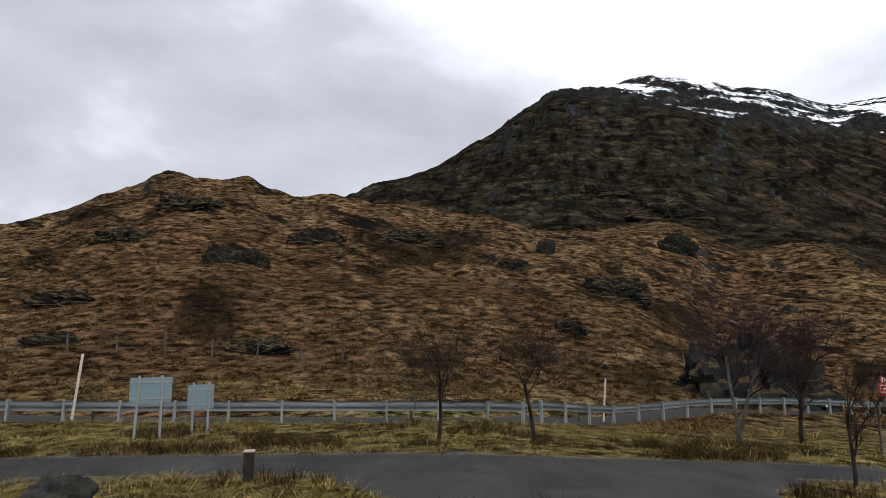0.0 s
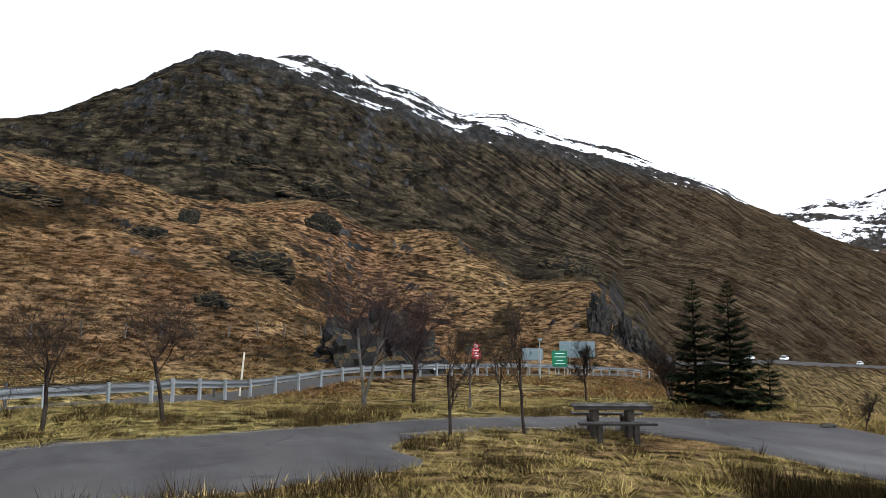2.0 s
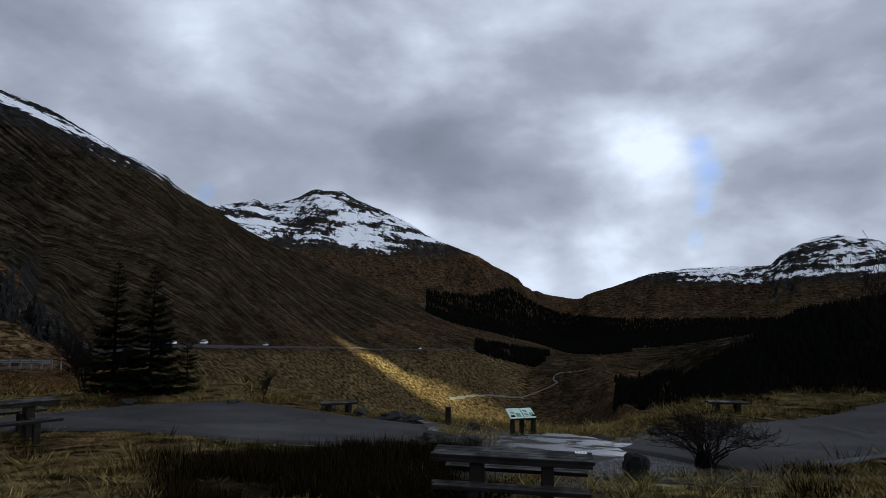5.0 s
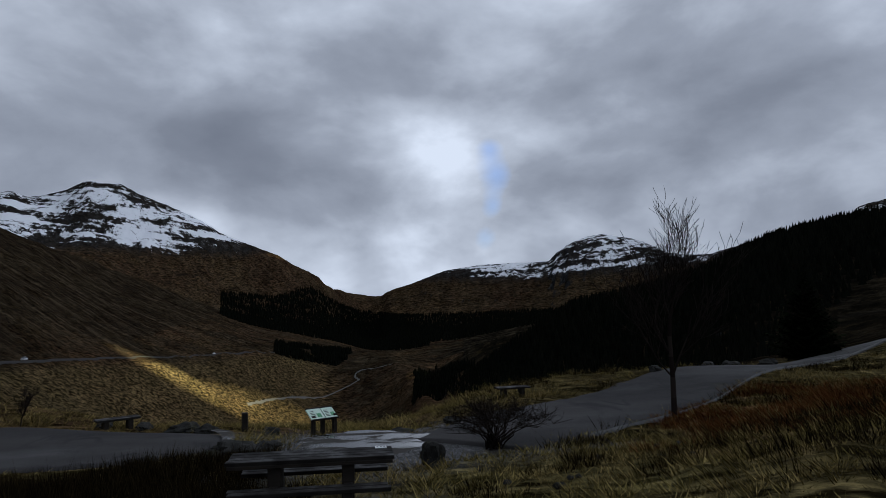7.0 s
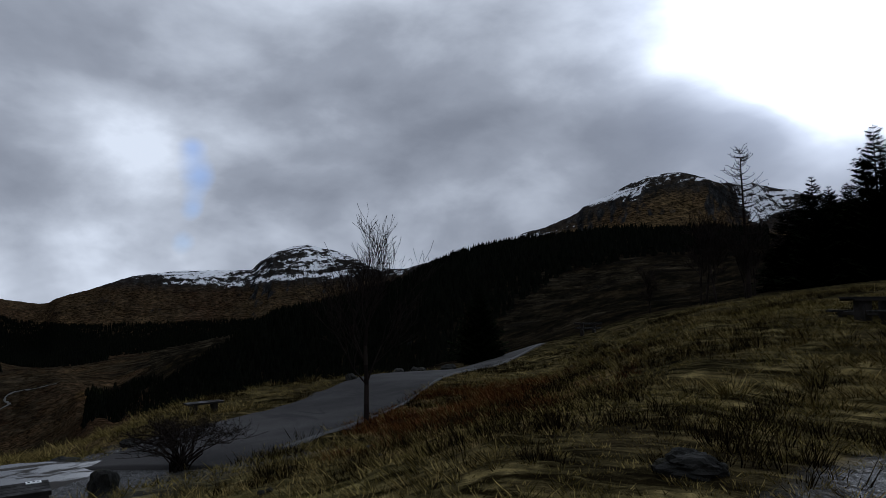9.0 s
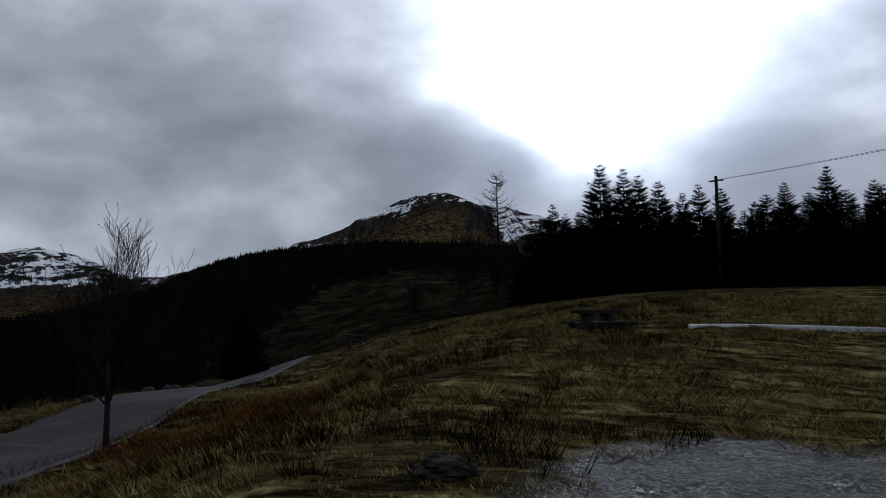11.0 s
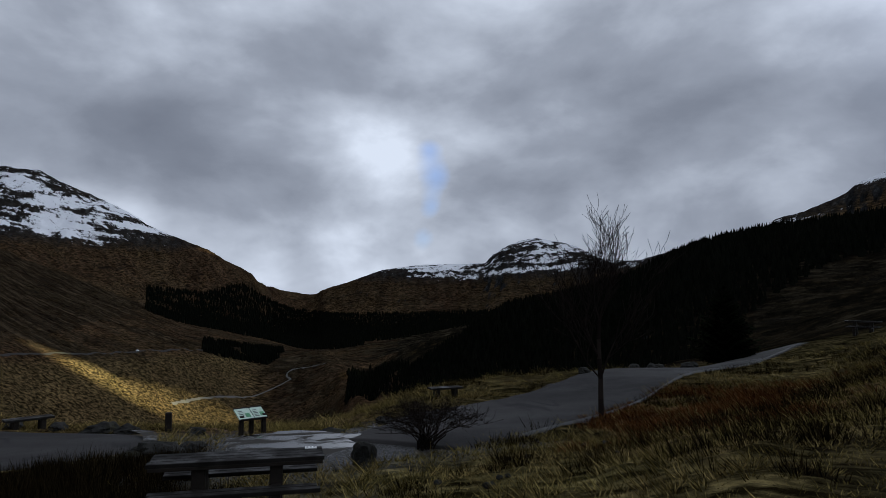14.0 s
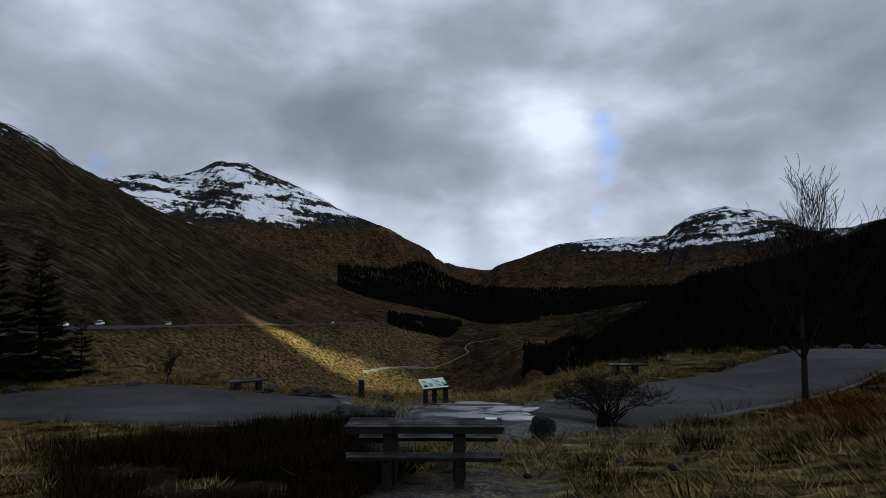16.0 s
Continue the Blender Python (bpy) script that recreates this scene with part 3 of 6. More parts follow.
def inside(poly, x, y):
    res = np.zeros(np.shape(x), bool)
    for (x0, y0), (x1, y1) in zip(poly, np.roll(poly, -1, 0)):
        if y0 != y1:
            res ^= ((y0 > y) != (y1 > y)) & (x < (x1 - x0) * (y - y0) / (y1 - y0) + x0)
    return res


ACCESS = spline([(-59.6, 6.95), (-29.63, 11.65), (-16.02, 12.95), (-10.12, 13.72), (-5.24, 14.34), (-0.39, 14.64), (5.01, 14.9)], 12, False)     # lane past the lay-by
LANE = spline([(4.02, 14.87), (7, 15), (9, 14.79), (10.92, 14.06), (12.8, 12.84), (14.43, 11.02)], 12, False)     # its narrow end beside the car park
CARPARK = spline([(11.79, 12.54), (13.78, 13.25), (15.85, 10.8), (16.62, 8.67), (15.92, 5.87), (15.12, 3.48), (13.62, 2.8), (12.32, 4.07), (12.23, 6.45), (12.45, 8.79), (12.11, 11.03)], 10)
SPUR = spline([(-2.6, 13.65), (-1.96, 11.96), (-0.66, 10.59), (1.86, 9.96), (4.22, 10.03), (5.78, 10.77), (5.96, 12.37), (7.12, 13.99), (3.53, 14.31), (-0.37, 14.09)], 10)
EXIT = spline([(12.8, -1.55), (14.51, -3.8), (16.33, -6.85), (19.3, -10.51), (21.87, -14.28), (25.78, -18.96), (30.69, -24.55), (33.69, -28.24)], 12, False)      # lane that climbs away
TRUNK = spline([(-90, 4), (-46, 16.7), (-30.1, 19.8), (-18.3, 22), (-6.5, 23.4), (0.95, 24.3), (4, 27.6), (7.7, 31), (14.1, 34.8), (23.6, 39), (29.9, 43.2), (47.3, 49.7), (58.4, 52.7), (74, 58)], 10, False)      # the main road behind the barrier
POOL = spline([(12.7, 1.63), (14.2, 1.63), (14.8, 0.35), (14.5, -0.91), (13.5, -2.39), (12.59, -1.89), (12.3, -0.43), (12.4, 0.74)], 8)
GRAVEL = spline([(2.2, -4.4), (2.6, -5.6), (2.7, -6.6), (2.3, -7.4), (1.2, -8.0), (-2.4, -7.6), (-4.3, -6.0), (-1.8, -4.2), (0.7, -3.8)], 8)


def land(x, y):
    """Height of the ground with its relief; paved areas lie smooth."""
    x, y = np.asarray(x, float), np.asarray(y, float)
    r = np.hypot(x, y)
    az = np.degrees(np.arctan2(x, y))
    z = smooth_land(x, y)
    near = np.clip((r - 30) / 40, 0, 1)
    # tussocks close by
    t = 0.085 * fbm(x, y, 0.8, 4, 0.6, 3) + 0.10 * fbm(x, y, 4.5, 3, 0.5, 9)
    flat = np.ones_like(r)
    sel = r < 75
    xs, ys = x[sel], y[sel]
    d = np.minimum(np.minimum(distance_to(ACCESS, xs, ys) - 1.1, distance_to(LANE, xs, ys) - 1.0), distance_to(EXIT, xs, ys) - 1.6)
    d = np.minimum(d, distance_to(TRUNK, xs, ys) - 1.6)
    for poly in (CARPARK, SPUR, POOL):
        e = distance_to(np.vstack([poly, poly[:1]]), xs, ys)
        d = np.minimum(d, np.where(inside(poly, xs, ys), -e, e))
    flat[sel] = np.clip((d + 0.05) / 0.9, 0, 1)
    cut = np.zeros_like(r)
    cut[sel] = 0.42 * np.clip((2.3 - distance_to(TRUNK, xs, ys)) / 0.8, 0, 1)       # the main road lies a little lower
    z = z - cut
    foot = np.clip((r - 0.5) / 2.0, 0, 1)
    z = z + t * flat * foot * (1 - near)
    # hummocks, outcrops and gullies, larger with distance
    amp = np.clip((r - 26) / 120, 0, 1)
    up = np.clip((az + 110) / 5, 0, 1) * np.clip((50 - az) / 16, 0, 1)
    hum = fbm(x, y, 28, 5, 0.55, 21)
    knob = np.clip(fbm(x, y, 38, 4, 0.5, 31, True) - 0.18, 0, 1)
    ia = np.clip((((az + 100) % 360) / 0.1).round().astype(int), 0, len(AZ_TABLE) - 1)
    crest = [1 - 0.75 * np.exp(-((r - c[ia]) / (0.09 * c[ia])) ** 2) for c in CRESTS]
    foothill = amp * np.clip((420 - r) / 150, 0, 1) * crest[0]
    z = z + foothill * (1.3 * hum + up * 4.2 * (knob - 0.2))
    # broken rock steps along the dipping beds of the foothill and the mountain
    for lo, hi, tall, deep, wide, seed in ((45, 330, 8.0, 2.4, 26, 121), (300, 1500, 30.0, 9.0, 90, 131), (1300, 4200, 60.0, 24.0, 240, 141)):
        f = (z + 0.36 * x) / tall + 1.5 * fbm(x, y, wide, 4, 0.55, seed)
        f = f - np.floor(f)
        step = np.clip((f - 0.55) / 0.35, 0, 1)
        step = step * step * (3 - 2 * step) - f
        mask = np.clip((fbm(x, y, wide * 0.8, 4, 0.6, seed + 1) - 0.06) * 4, 0, 1)
        span = np.clip((r - lo) / (0.3 * lo), 0, 1) * np.clip((hi - r) / (0.15 * hi), 0, 1)
        side = np.clip((46 - az) / 8, 0, 1) if lo == 45 else np.clip((40 - az) / 14, 0.0, 1) if lo == 300 else np.clip(z / 60, 0, 1)
        z = z + deep * step * mask * span * side * np.minimum(crest[0], np.minimum(crest[1], crest[2]))
    z = z + np.clip((r - 40) / 60, 0, 1) * np.clip((900 - r) / 400, 0, 1) * 0.35 * fbm(x, y, 3.2, 3, 0.6, 25)
    far = np.clip((r - 330) / 500, 0, 1)
    fan = np.log(np.maximum(r, 5))
    gul = fbm(1100 * (np.radians(az) + 0.6 * fan), 130 * fan, 55, 5, 0.55, 41, True)      # runnels that fan down the slope
    crag = fbm(x, y, 150, 6, 0.55, 51, True)
    calm = np.clip((z + 120) / 60, 0.08, 1) * np.minimum(crest[1], crest[2])
    even = 1 - 0.75 * np.clip((az - 28) / 10, 0, 1) * np.clip((92 - az) / 8, 0, 1) * np.clip((2000 - r) / 300, 0, 1)
    z = z + far * calm * (4.0 * (gul - 0.35) + 15.0 * even * (crag - 0.38) * np.clip(r / 1500, 0.3, 1.6))
    return z


def land_at(x, y):
    return float(land(np.array([x], float), np.array([y], float))[0])


def sheet(name, verts, faces, material, smooth=True):
    me = bpy.data.meshes.new(name)
    v, f = np.asarray(verts, np.float32), np.asarray(faces, np.int32)
    me.vertices.add(len(v))
    me.vertices.foreach_set("co", v.ravel())
    k = f.shape[1]
    me.loops.add(f.size)
    me.loops.foreach_set("vertex_index", f.ravel())
    me.polygons.add(len(f))
    me.polygons.foreach_set("loop_start", np.arange(len(f), dtype=np.int32) * k)
    me.polygons.foreach_set("use_smooth", np.full(len(f), smooth))
    me.materials.append(material)
    me.update(calc_edges=True)
    me.validate()
    return me


def mark(me, name, values):
    a = me.attributes.new(name, "FLOAT", "POINT")
    a.data.foreach_set("value", np.asarray(values, np.float32))


def build_ground():
    az = np.concatenate([np.arange(-45, 190, 0.18), np.arange(190, 315, 1.25)])
    rad = [0.3]
    while rad[-1] < 4850:
        d = rad[-1]
        rad.append(d * (1.035 if d < 5 else 1.022 if d < 60 else 1.0135 if d < 1400 else 1.02) + 0.012)
    rad = np.array(rad)
    A, R = np.meshgrid(np.radians(az), rad)
    x, y = (R * np.sin(A)).ravel(), (R * np.cos(A)).ravel()
    z = land(x, y)
    n, m = len(az), len(rad)
    idx = np.arange(n * m).reshape(m, n)
    nxt = np.roll(idx, -1, 1)
    quads = np.stack([idx[:-1], nxt[:-1], nxt[1:], idx[1:]], -1).reshape(-1, 4)
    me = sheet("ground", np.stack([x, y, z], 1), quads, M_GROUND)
    bm = bmesh.new()
    bm.from_mesh(me)
    bm.verts.ensure_lookup_table()
    bm.faces.new([bm.verts[i] for i in range(n)][::-1])
    bm.to_mesh(me)
    bm.free()
    r = np.hypot(x, y)
    a = np.degrees(np.arctan2(x, y))
    zg = z.reshape(m, n)
    steep = np.abs(np.gradient(zg, axis=0) / np.gradient(R, axis=0)).ravel()
    across = np.abs(np.gradient(zg, axis=1) / (R * np.radians(0.18))).ravel()
    slope = np.hypot(steep, np.minimum(across, 3))
    patch = fbm(x, y, 9, 4, 0.5, 61)
    lush = np.clip(0.55 + 0.9 * patch, 0, 1) * np.clip((np.interp(a, [0, 20, 45], [34, 44, 62]) - r) / 8, 0, 1)
    lush = np.maximum(lush, 0.75 * np.clip((a - 85) / 20, 0, 1) * np.clip((260 - r) / 100, 0, 1))
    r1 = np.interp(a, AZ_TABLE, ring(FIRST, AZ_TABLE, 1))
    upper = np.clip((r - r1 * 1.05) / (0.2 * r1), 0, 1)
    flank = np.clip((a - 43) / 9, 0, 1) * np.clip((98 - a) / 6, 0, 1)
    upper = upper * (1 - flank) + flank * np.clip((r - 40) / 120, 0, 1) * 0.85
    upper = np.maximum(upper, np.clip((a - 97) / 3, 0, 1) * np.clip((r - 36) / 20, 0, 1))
    upper = np.where((a > 125) & (r > 1150), 0.1, upper)
    lush = np.where((a > 125) & (r > 1150), 0.15, lush)
    upper = np.where((a > 70) & (a < 98) & (z < -30), upper * np.clip(0.75 + 0.9 * fbm(x, y, 90, 4, 0.6, 77), 0.1, 1), upper)
    upper = np.where((r > 2100) & (a > 58) & (a < 128), upper * 0.55, upper)
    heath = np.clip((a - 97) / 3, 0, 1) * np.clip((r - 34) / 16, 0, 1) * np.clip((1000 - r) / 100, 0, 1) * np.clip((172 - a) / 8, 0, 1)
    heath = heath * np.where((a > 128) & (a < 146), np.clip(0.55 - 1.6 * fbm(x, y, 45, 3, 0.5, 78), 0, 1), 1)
    squeeze = (np.maximum(r, 30) / 30) ** -0.65
    dark_patch = np.clip((fbm(x * squeeze, y * squeeze, 6.5, 5, 0.6, 86) - 0.20) * 6, 0, 0.85) * (a < 50) * (a > -60) * np.clip((r - 32) / 10, 0, 1) * np.clip((r1 * 1.05 - r) / 20, 0, 1)
    heath = np.maximum(heath, dark_patch)
    slope_patch = np.clip((fbm(x, y, 2.6, 5, 0.6, 88) - 0.02 + 0.25 * np.clip((r - 9) / 8, -1, 1) - 0.12) * 5, 0, 0.6) * np.clip((a - 100) / 8, 0, 1) * np.clip((176 - a) / 6, 0, 1) * np.clip((r - 4.5) / 2, 0, 1) * np.clip((44 - r) / 8, 0, 1)
    heath = np.maximum(heath, slope_patch)
    # the rush bed's ground takes the heath colour too, its shade painted in
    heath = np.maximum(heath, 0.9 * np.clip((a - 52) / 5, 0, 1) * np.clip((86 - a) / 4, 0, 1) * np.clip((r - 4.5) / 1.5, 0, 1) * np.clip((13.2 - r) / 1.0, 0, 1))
    # golden grass round the sun patch; part of its light is in this colour
    gold = np.clip((a - 62) / 6, 0, 1) * np.clip((90 - a) / 5, 0, 1) * np.clip((560 - r) / 120, 0, 1)
    upper = upper * (1 - 0.5 * gold)
    toe = np.clip((a - 50) / 5, 0, 1) * np.clip((88 - a) / 4, 0, 1) * np.clip((r1 * 0.99 - r) / (0.08 * r1), 0, 1) * np.clip((r - 34) / 10, 0, 1)
    upper, lush = upper * (1 - 0.6 * toe), np.maximum(lush, 0.35 * toe)
    rust = np.clip(1.6 - np.hypot((a - 126) / 9, (r - 14.5) / 4.5), 0, 1) * np.clip(0.5 + fbm(x, y, 2.2, 3, 0.5, 79), 0, 1) + 0.7 * np.clip((29 - r) / 4, 0, 1) * np.clip((r - 25) / 2, 0, 1) * (a < 4)
    stripes = np.clip((a - 16) / 22, 0, 1) * np.clip((90 - a) / 10, 0, 1) * np.clip(r / r1 - np.interp(a, [38, 46, 54], [2.0, 1.3, 0.4]), 0, 1)
    slope = np.hypot(steep, np.minimum(across, 1.0))
    crags = np.clip(fbm(x, y, 60, 5, 0.6, 71, True) - 0.35, 0, 1) * np.clip((r - 45) / 60, 0, 1) * (1 - 0.8 * flank)
    far_rock = 0.12 * np.clip((r - 2000) / 500, 0, 1)
    rock = far_rock + np.where(r > 35, np.clip((slope - 0.55) / 0.8, 0, 0.6) * (1 - 0.7 * flank), 0) + 0.8 * crags
    line = np.interp(a, [-40, 4, 12, 18, 30, 42, 50, 56, 57, 72, 79, 84, 90, 100, 110, 118, 123, 128, 133, 137, 142, 146, 147.5, 149, 170],
                     [395, 350, 330, 300, 250, 212, 192, 180, 160, 175, 185, 270, 100, 72, 80, 100, 130, 130, 165, 205, 232, 240, 260, 150, 150])
    near_line = np.full_like(a, 320.0)
    line = np.where((a > 56) & (a < 92) & (r < 2300), near_line, line)
    snow = np.where(r > 700, np.clip((z - line) / 150, -1, 0.48) + 0.06, -1)
    bare = np.zeros_like(r)
    sel = r < 45
    xs, ys = x[sel], y[sel]
    e = distance_to(np.vstack([GRAVEL, GRAVEL[:1]]), xs, ys)
    b = np.clip(np.where(inside(GRAVEL, xs, ys), 1.2, 1 - e * 1.6) + 0.4 * fbm(xs, ys, 0.9, 4, 0.6, 81), 0, 1)
    e = distance_to(np.vstack([POOL, POOL[:1]]), xs, ys)
    b = np.maximum(b, np.clip(1.3 - e * 0.5 + 0.6 * fbm(xs, ys, 0.9, 4, 0.6, 82), 0, 1))
    for line, half in ((ACCESS, 1.1), (LANE, 1.0), (EXIT, 1.05)):
        b = np.maximum(b, np.clip(1.1 - (distance_to(line, xs, ys) - half) * 3 + 0.8 * fbm(xs, ys, 0.7, 3, 0.6, 83), 0, 1))
    b = np.maximum(b, 0.8 * np.clip(1 - np.hypot((xs - 7.6) / 2.2, (ys - 0.2) / 1.6) + 0.6 * fbm(xs, ys, 0.7, 4, 0.6, 84), 0, 1))
    bare[sel] = b
    # coordinates that stretch up the slopes, as grass and ledges lie
    for name, power in (("lie", 0.35), ("drift", 0.62)):
        f = np.where(r < 30, 1.0, (np.maximum(r, 30) / 30) ** (power - 1))
        v = np.stack([x * f, y * f, 0.3 * z * f], 1).astype(np.float32)
        me.attributes.new(name, "FLOAT_VECTOR", "POINT").data.foreach_set("vector", v.ravel())
    mark(me, "grain", np.where(r < 30, 0.6, 0.6 * (np.maximum(r, 30) / 30) ** 0.75))
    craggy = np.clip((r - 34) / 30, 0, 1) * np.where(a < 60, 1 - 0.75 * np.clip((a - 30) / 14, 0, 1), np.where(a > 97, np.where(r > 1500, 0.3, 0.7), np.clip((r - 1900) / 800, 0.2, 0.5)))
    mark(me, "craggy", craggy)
    f = np.where(r < 30, 1.0, (np.maximum(r, 30) / 30) ** -0.62)
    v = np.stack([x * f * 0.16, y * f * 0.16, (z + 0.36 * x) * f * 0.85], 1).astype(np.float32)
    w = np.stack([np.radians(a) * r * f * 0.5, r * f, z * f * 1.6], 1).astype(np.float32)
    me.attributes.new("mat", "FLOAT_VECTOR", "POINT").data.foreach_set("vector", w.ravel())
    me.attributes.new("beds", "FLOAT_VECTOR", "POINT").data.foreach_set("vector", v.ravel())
    turn_in = np.radians(a) + 0.6 * np.log(np.maximum(r, 5))
    v = np.stack([turn_in / 0.011, np.log(np.maximum(r, 5)) / 0.16, 0 * r], 1).astype(np.float32)
    me.attributes.new("flow", "FLOAT_VECTOR", "POINT").data.foreach_set("vector", v.ravel())
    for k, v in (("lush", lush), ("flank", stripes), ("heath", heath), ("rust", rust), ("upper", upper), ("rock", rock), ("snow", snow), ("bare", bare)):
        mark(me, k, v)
    return tagged(new("ground", me), "brown winter moorland with rocky hills and snowy tops", "ground", kind="structure")


build_ground()


def ribbon(name, line, half, material, label, category, lift=0.02, across=8, seed=0, worn=0.16):
    """A paved strip that follows the ground, with a kerbless worn edge."""
    d = np.gradient(line, axis=0)
    nrm = np.stack([-d[:, 1], d[:, 0]], 1) / np.hypot(d[:, 0], d[:, 1])[:, None]
    half = np.interp(np.arange(len(line)), np.linspace(0, len(line) - 1, len(np.atleast_1d(half))), np.atleast_1d(half))
    s = np.arange(len(line)) * 0.7
    verts, faces = [], []
    w = across + 1
    for i, (p, q) in enumerate(zip(line, nrm)):
        for k in range(w):
            u = 2 * k / across - 1
            wob = worn * float(fbm(np.array([s[i]]), np.array([u * 5.0]), 1.3, 3, 0.6, seed)[0]) if abs(u) == 1 else 0
            xy = p + q * (u * half[i] + wob)
            verts.append((*xy, 0))
    v = np.array(verts)
    v[:, 2] = smooth_land(v[:, 0], v[:, 1]) + lift + 0.03 * (1 - (np.tile(np.linspace(-1, 1, w), len(line))) ** 2)
    edge = np.tile(np.abs(np.linspace(-1, 1, w)) == 1, len(line))
    v[edge, 2] -= 0.05
    v[:w, 2] -= 0.25
    v[-w:, 2] -= 0.25
    for i in range(len(line) - 1):
        for k in range(across):
            a = i * w + k
            faces.append((a, a + 1, a + w + 1, a + w))
    return tagged(new(name, sheet(name, v, faces, material)), label, category, kind="structure")


def patch(name, outline, material, label, category, lift=0.02, rings=12, seed=0, wobble=0.12, level=None, kind="structure"):
    c = outline.mean(0)
    n = len(outline)
    rag = 1 + wobble * fbm(outline[:, 0], outline[:, 1], 0.9, 3, 0.6, seed) * 0.5
    verts, faces = [np.array([*c])], []
    for k in range(1, rings + 1):
        verts.extend(c + (outline - c) * (rag[:, None] if k == rings else 1) * k / rings)
    v = np.array(verts)
    z = smooth_land(v[:, 0], v[:, 1]) + lift
    z[-n:] -= 0.06
    if level is not None:
        z[:] = level
    v = np.column_stack([v, z])
    tri = []
    for i in range(n):
        tri.append((0, 1 + i, 1 + (i + 1) % n))
        for k in range(rings - 1):
            a, b = 1 + k * n + i, 1 + k * n + (i + 1) % n
            tri.append((a, a + n, b + n))
            tri.append((a, b + n, b))
    f = np.array(tri)
    if np.cross(v[f[0][1]] - v[f[0][0]], v[f[0][2]] - v[f[0][0]])[2] < 0:
        f = f[:, ::-1]
    return tagged(new(name, sheet(name, v, f, material)), label, category, kind=kind)


M_PATH = plain_material("wet_pale_gravel", (0.15, 0.15, 0.145), 0.5, 0, 0.3, 0.3)
M_FARROAD = plain_material("worn_asphalt", (0.034, 0.032, 0.030), 0.95, 0, 0.3, 4.0, 0.05)
ribbon("road_lane", LANE, 1.0, M_ASPHALT, "narrow damp asphalt lane into the car park", "road", 0.022, seed=106)
ribbon("road_access", ACCESS, 1.1, M_ASPHALT, "damp grey asphalt lane past the lay-by", "road", 0.03, seed=101)
EXIT_HALF = (2.0, 1.95, 1.9, 1.65, 1.5, 1.4, 1.4, 1.4)
ribbon("road_exit", EXIT, EXIT_HALF, M_ASPHALT, "damp grey asphalt lane climbing away", "road", 0.03, seed=102)
ribbon("road_main", TRUNK, 1.3, M_FARROAD, "main road behind a steel crash barrier", "road", -0.39, seed=103)
ribbon("path", spline([(4.59, -16.07), (3.32, -16.56), (0, -17.2), (-5.87, -17.82)], 10, False), 0.2, M_PATH, "pale wet gravel path on the grassy rise", "path", 0.06, 4, 108)
patch("pavement_carpark", CARPARK, M_ASPHALT, "wet grey asphalt car park surface", "car park", 0.045, seed=104)
patch("pavement_spur", SPUR, M_ASPHALT, "patched asphalt mouth of the lay-by", "road", 0.05, seed=105)

# ---- builders ----
def part(name, bm, material, parent, label=""):
    me = bpy.data.meshes.new(name)
    bm.to_mesh(me)
    bm.free()
    me.materials.append(material)
    ob = new(name, me)
    ob.parent = parent
    return tagged(ob, label) if label else ob


def thing(name, x, y, z=None, turn=0.0, label="", category="", group="", sink=0.0):
    ob = new(name)
    ob.matrix_basis = pose(x, y, (land_at(x, y) if z is None else z) - sink, 0, 0, turn)
    return tagged(ob, label, category, group)


def box(bm, cx, cy, cz, sx, sy, sz, bevel=0.006, m=None):
    res = bmesh.ops.create_cube(bm, size=1.0)
    vs = res["verts"]
    bmesh.ops.scale(bm, vec=(sx, sy, sz), verts=vs)
    bmesh.ops.translate(bm, vec=(cx, cy, cz), verts=vs)
    if m is not None:
        bmesh.ops.transform(bm, matrix=m, verts=vs)
    if bevel:
        es = list({e for v in vs for e in v.link_edges})
        bmesh.ops.bevel(bm, geom=es, offset=bevel, segments=1, affect="EDGES", profile=0.5)
    return bm


def boxed(*args, **kw):
    return box(bmesh.new(), *args, **kw)


def tube(bm, a, b, ra, rb, seg=8):
    a, b = Vector(a), Vector(b)
    d = b - a
    m = Matrix.Translation((a + b) / 2) @ d.to_track_quat("Z", "Y").to_matrix().to_4x4()
    bmesh.ops.create_cone(bm, cap_ends=True, segments=seg, radius1=ra, radius2=rb, depth=d.length, matrix=m)
    return bm


def sticks(name, segs, material, parent, sides=3, label=""):
    """Many tapered sticks as one mesh: rows of x y z, x y z, r0, r1."""
    s = np.asarray(segs, float)
    a, b, r0, r1 = s[:, :3], s[:, 3:6], s[:, 6], s[:, 7]
    d = b - a
    d /= np.linalg.norm(d, axis=1)[:, None] + 1e-9
    ref = np.where(np.abs(d[:, 2:]) > 0.9, [[1.0, 0, 0]], [[0, 0, 1.0]])
    u = np.cross(d, ref)
    u /= np.linalg.norm(u, axis=1)[:, None]
    v = np.cross(d, u)
    rings = []
    for p, r in ((a, r0), (b, r1)):
        for k in range(sides):
            t = 2 * math.pi * k / sides
            rings.append(p + r[:, None] * (u * math.cos(t) + v * math.sin(t)))
    verts = np.stack(rings, 1).reshape(-1, 3)
    n = len(s)
    base = np.arange(n)[:, None] * 2 * sides
    faces = np.concatenate([base + np.array([[k, (k + 1) % sides, sides + (k + 1) % sides, sides + k]]) for k in range(sides)])
    ob = new(name, sheet(name, verts, faces, material))
    ob.parent = parent
    return tagged(ob, label) if label else ob


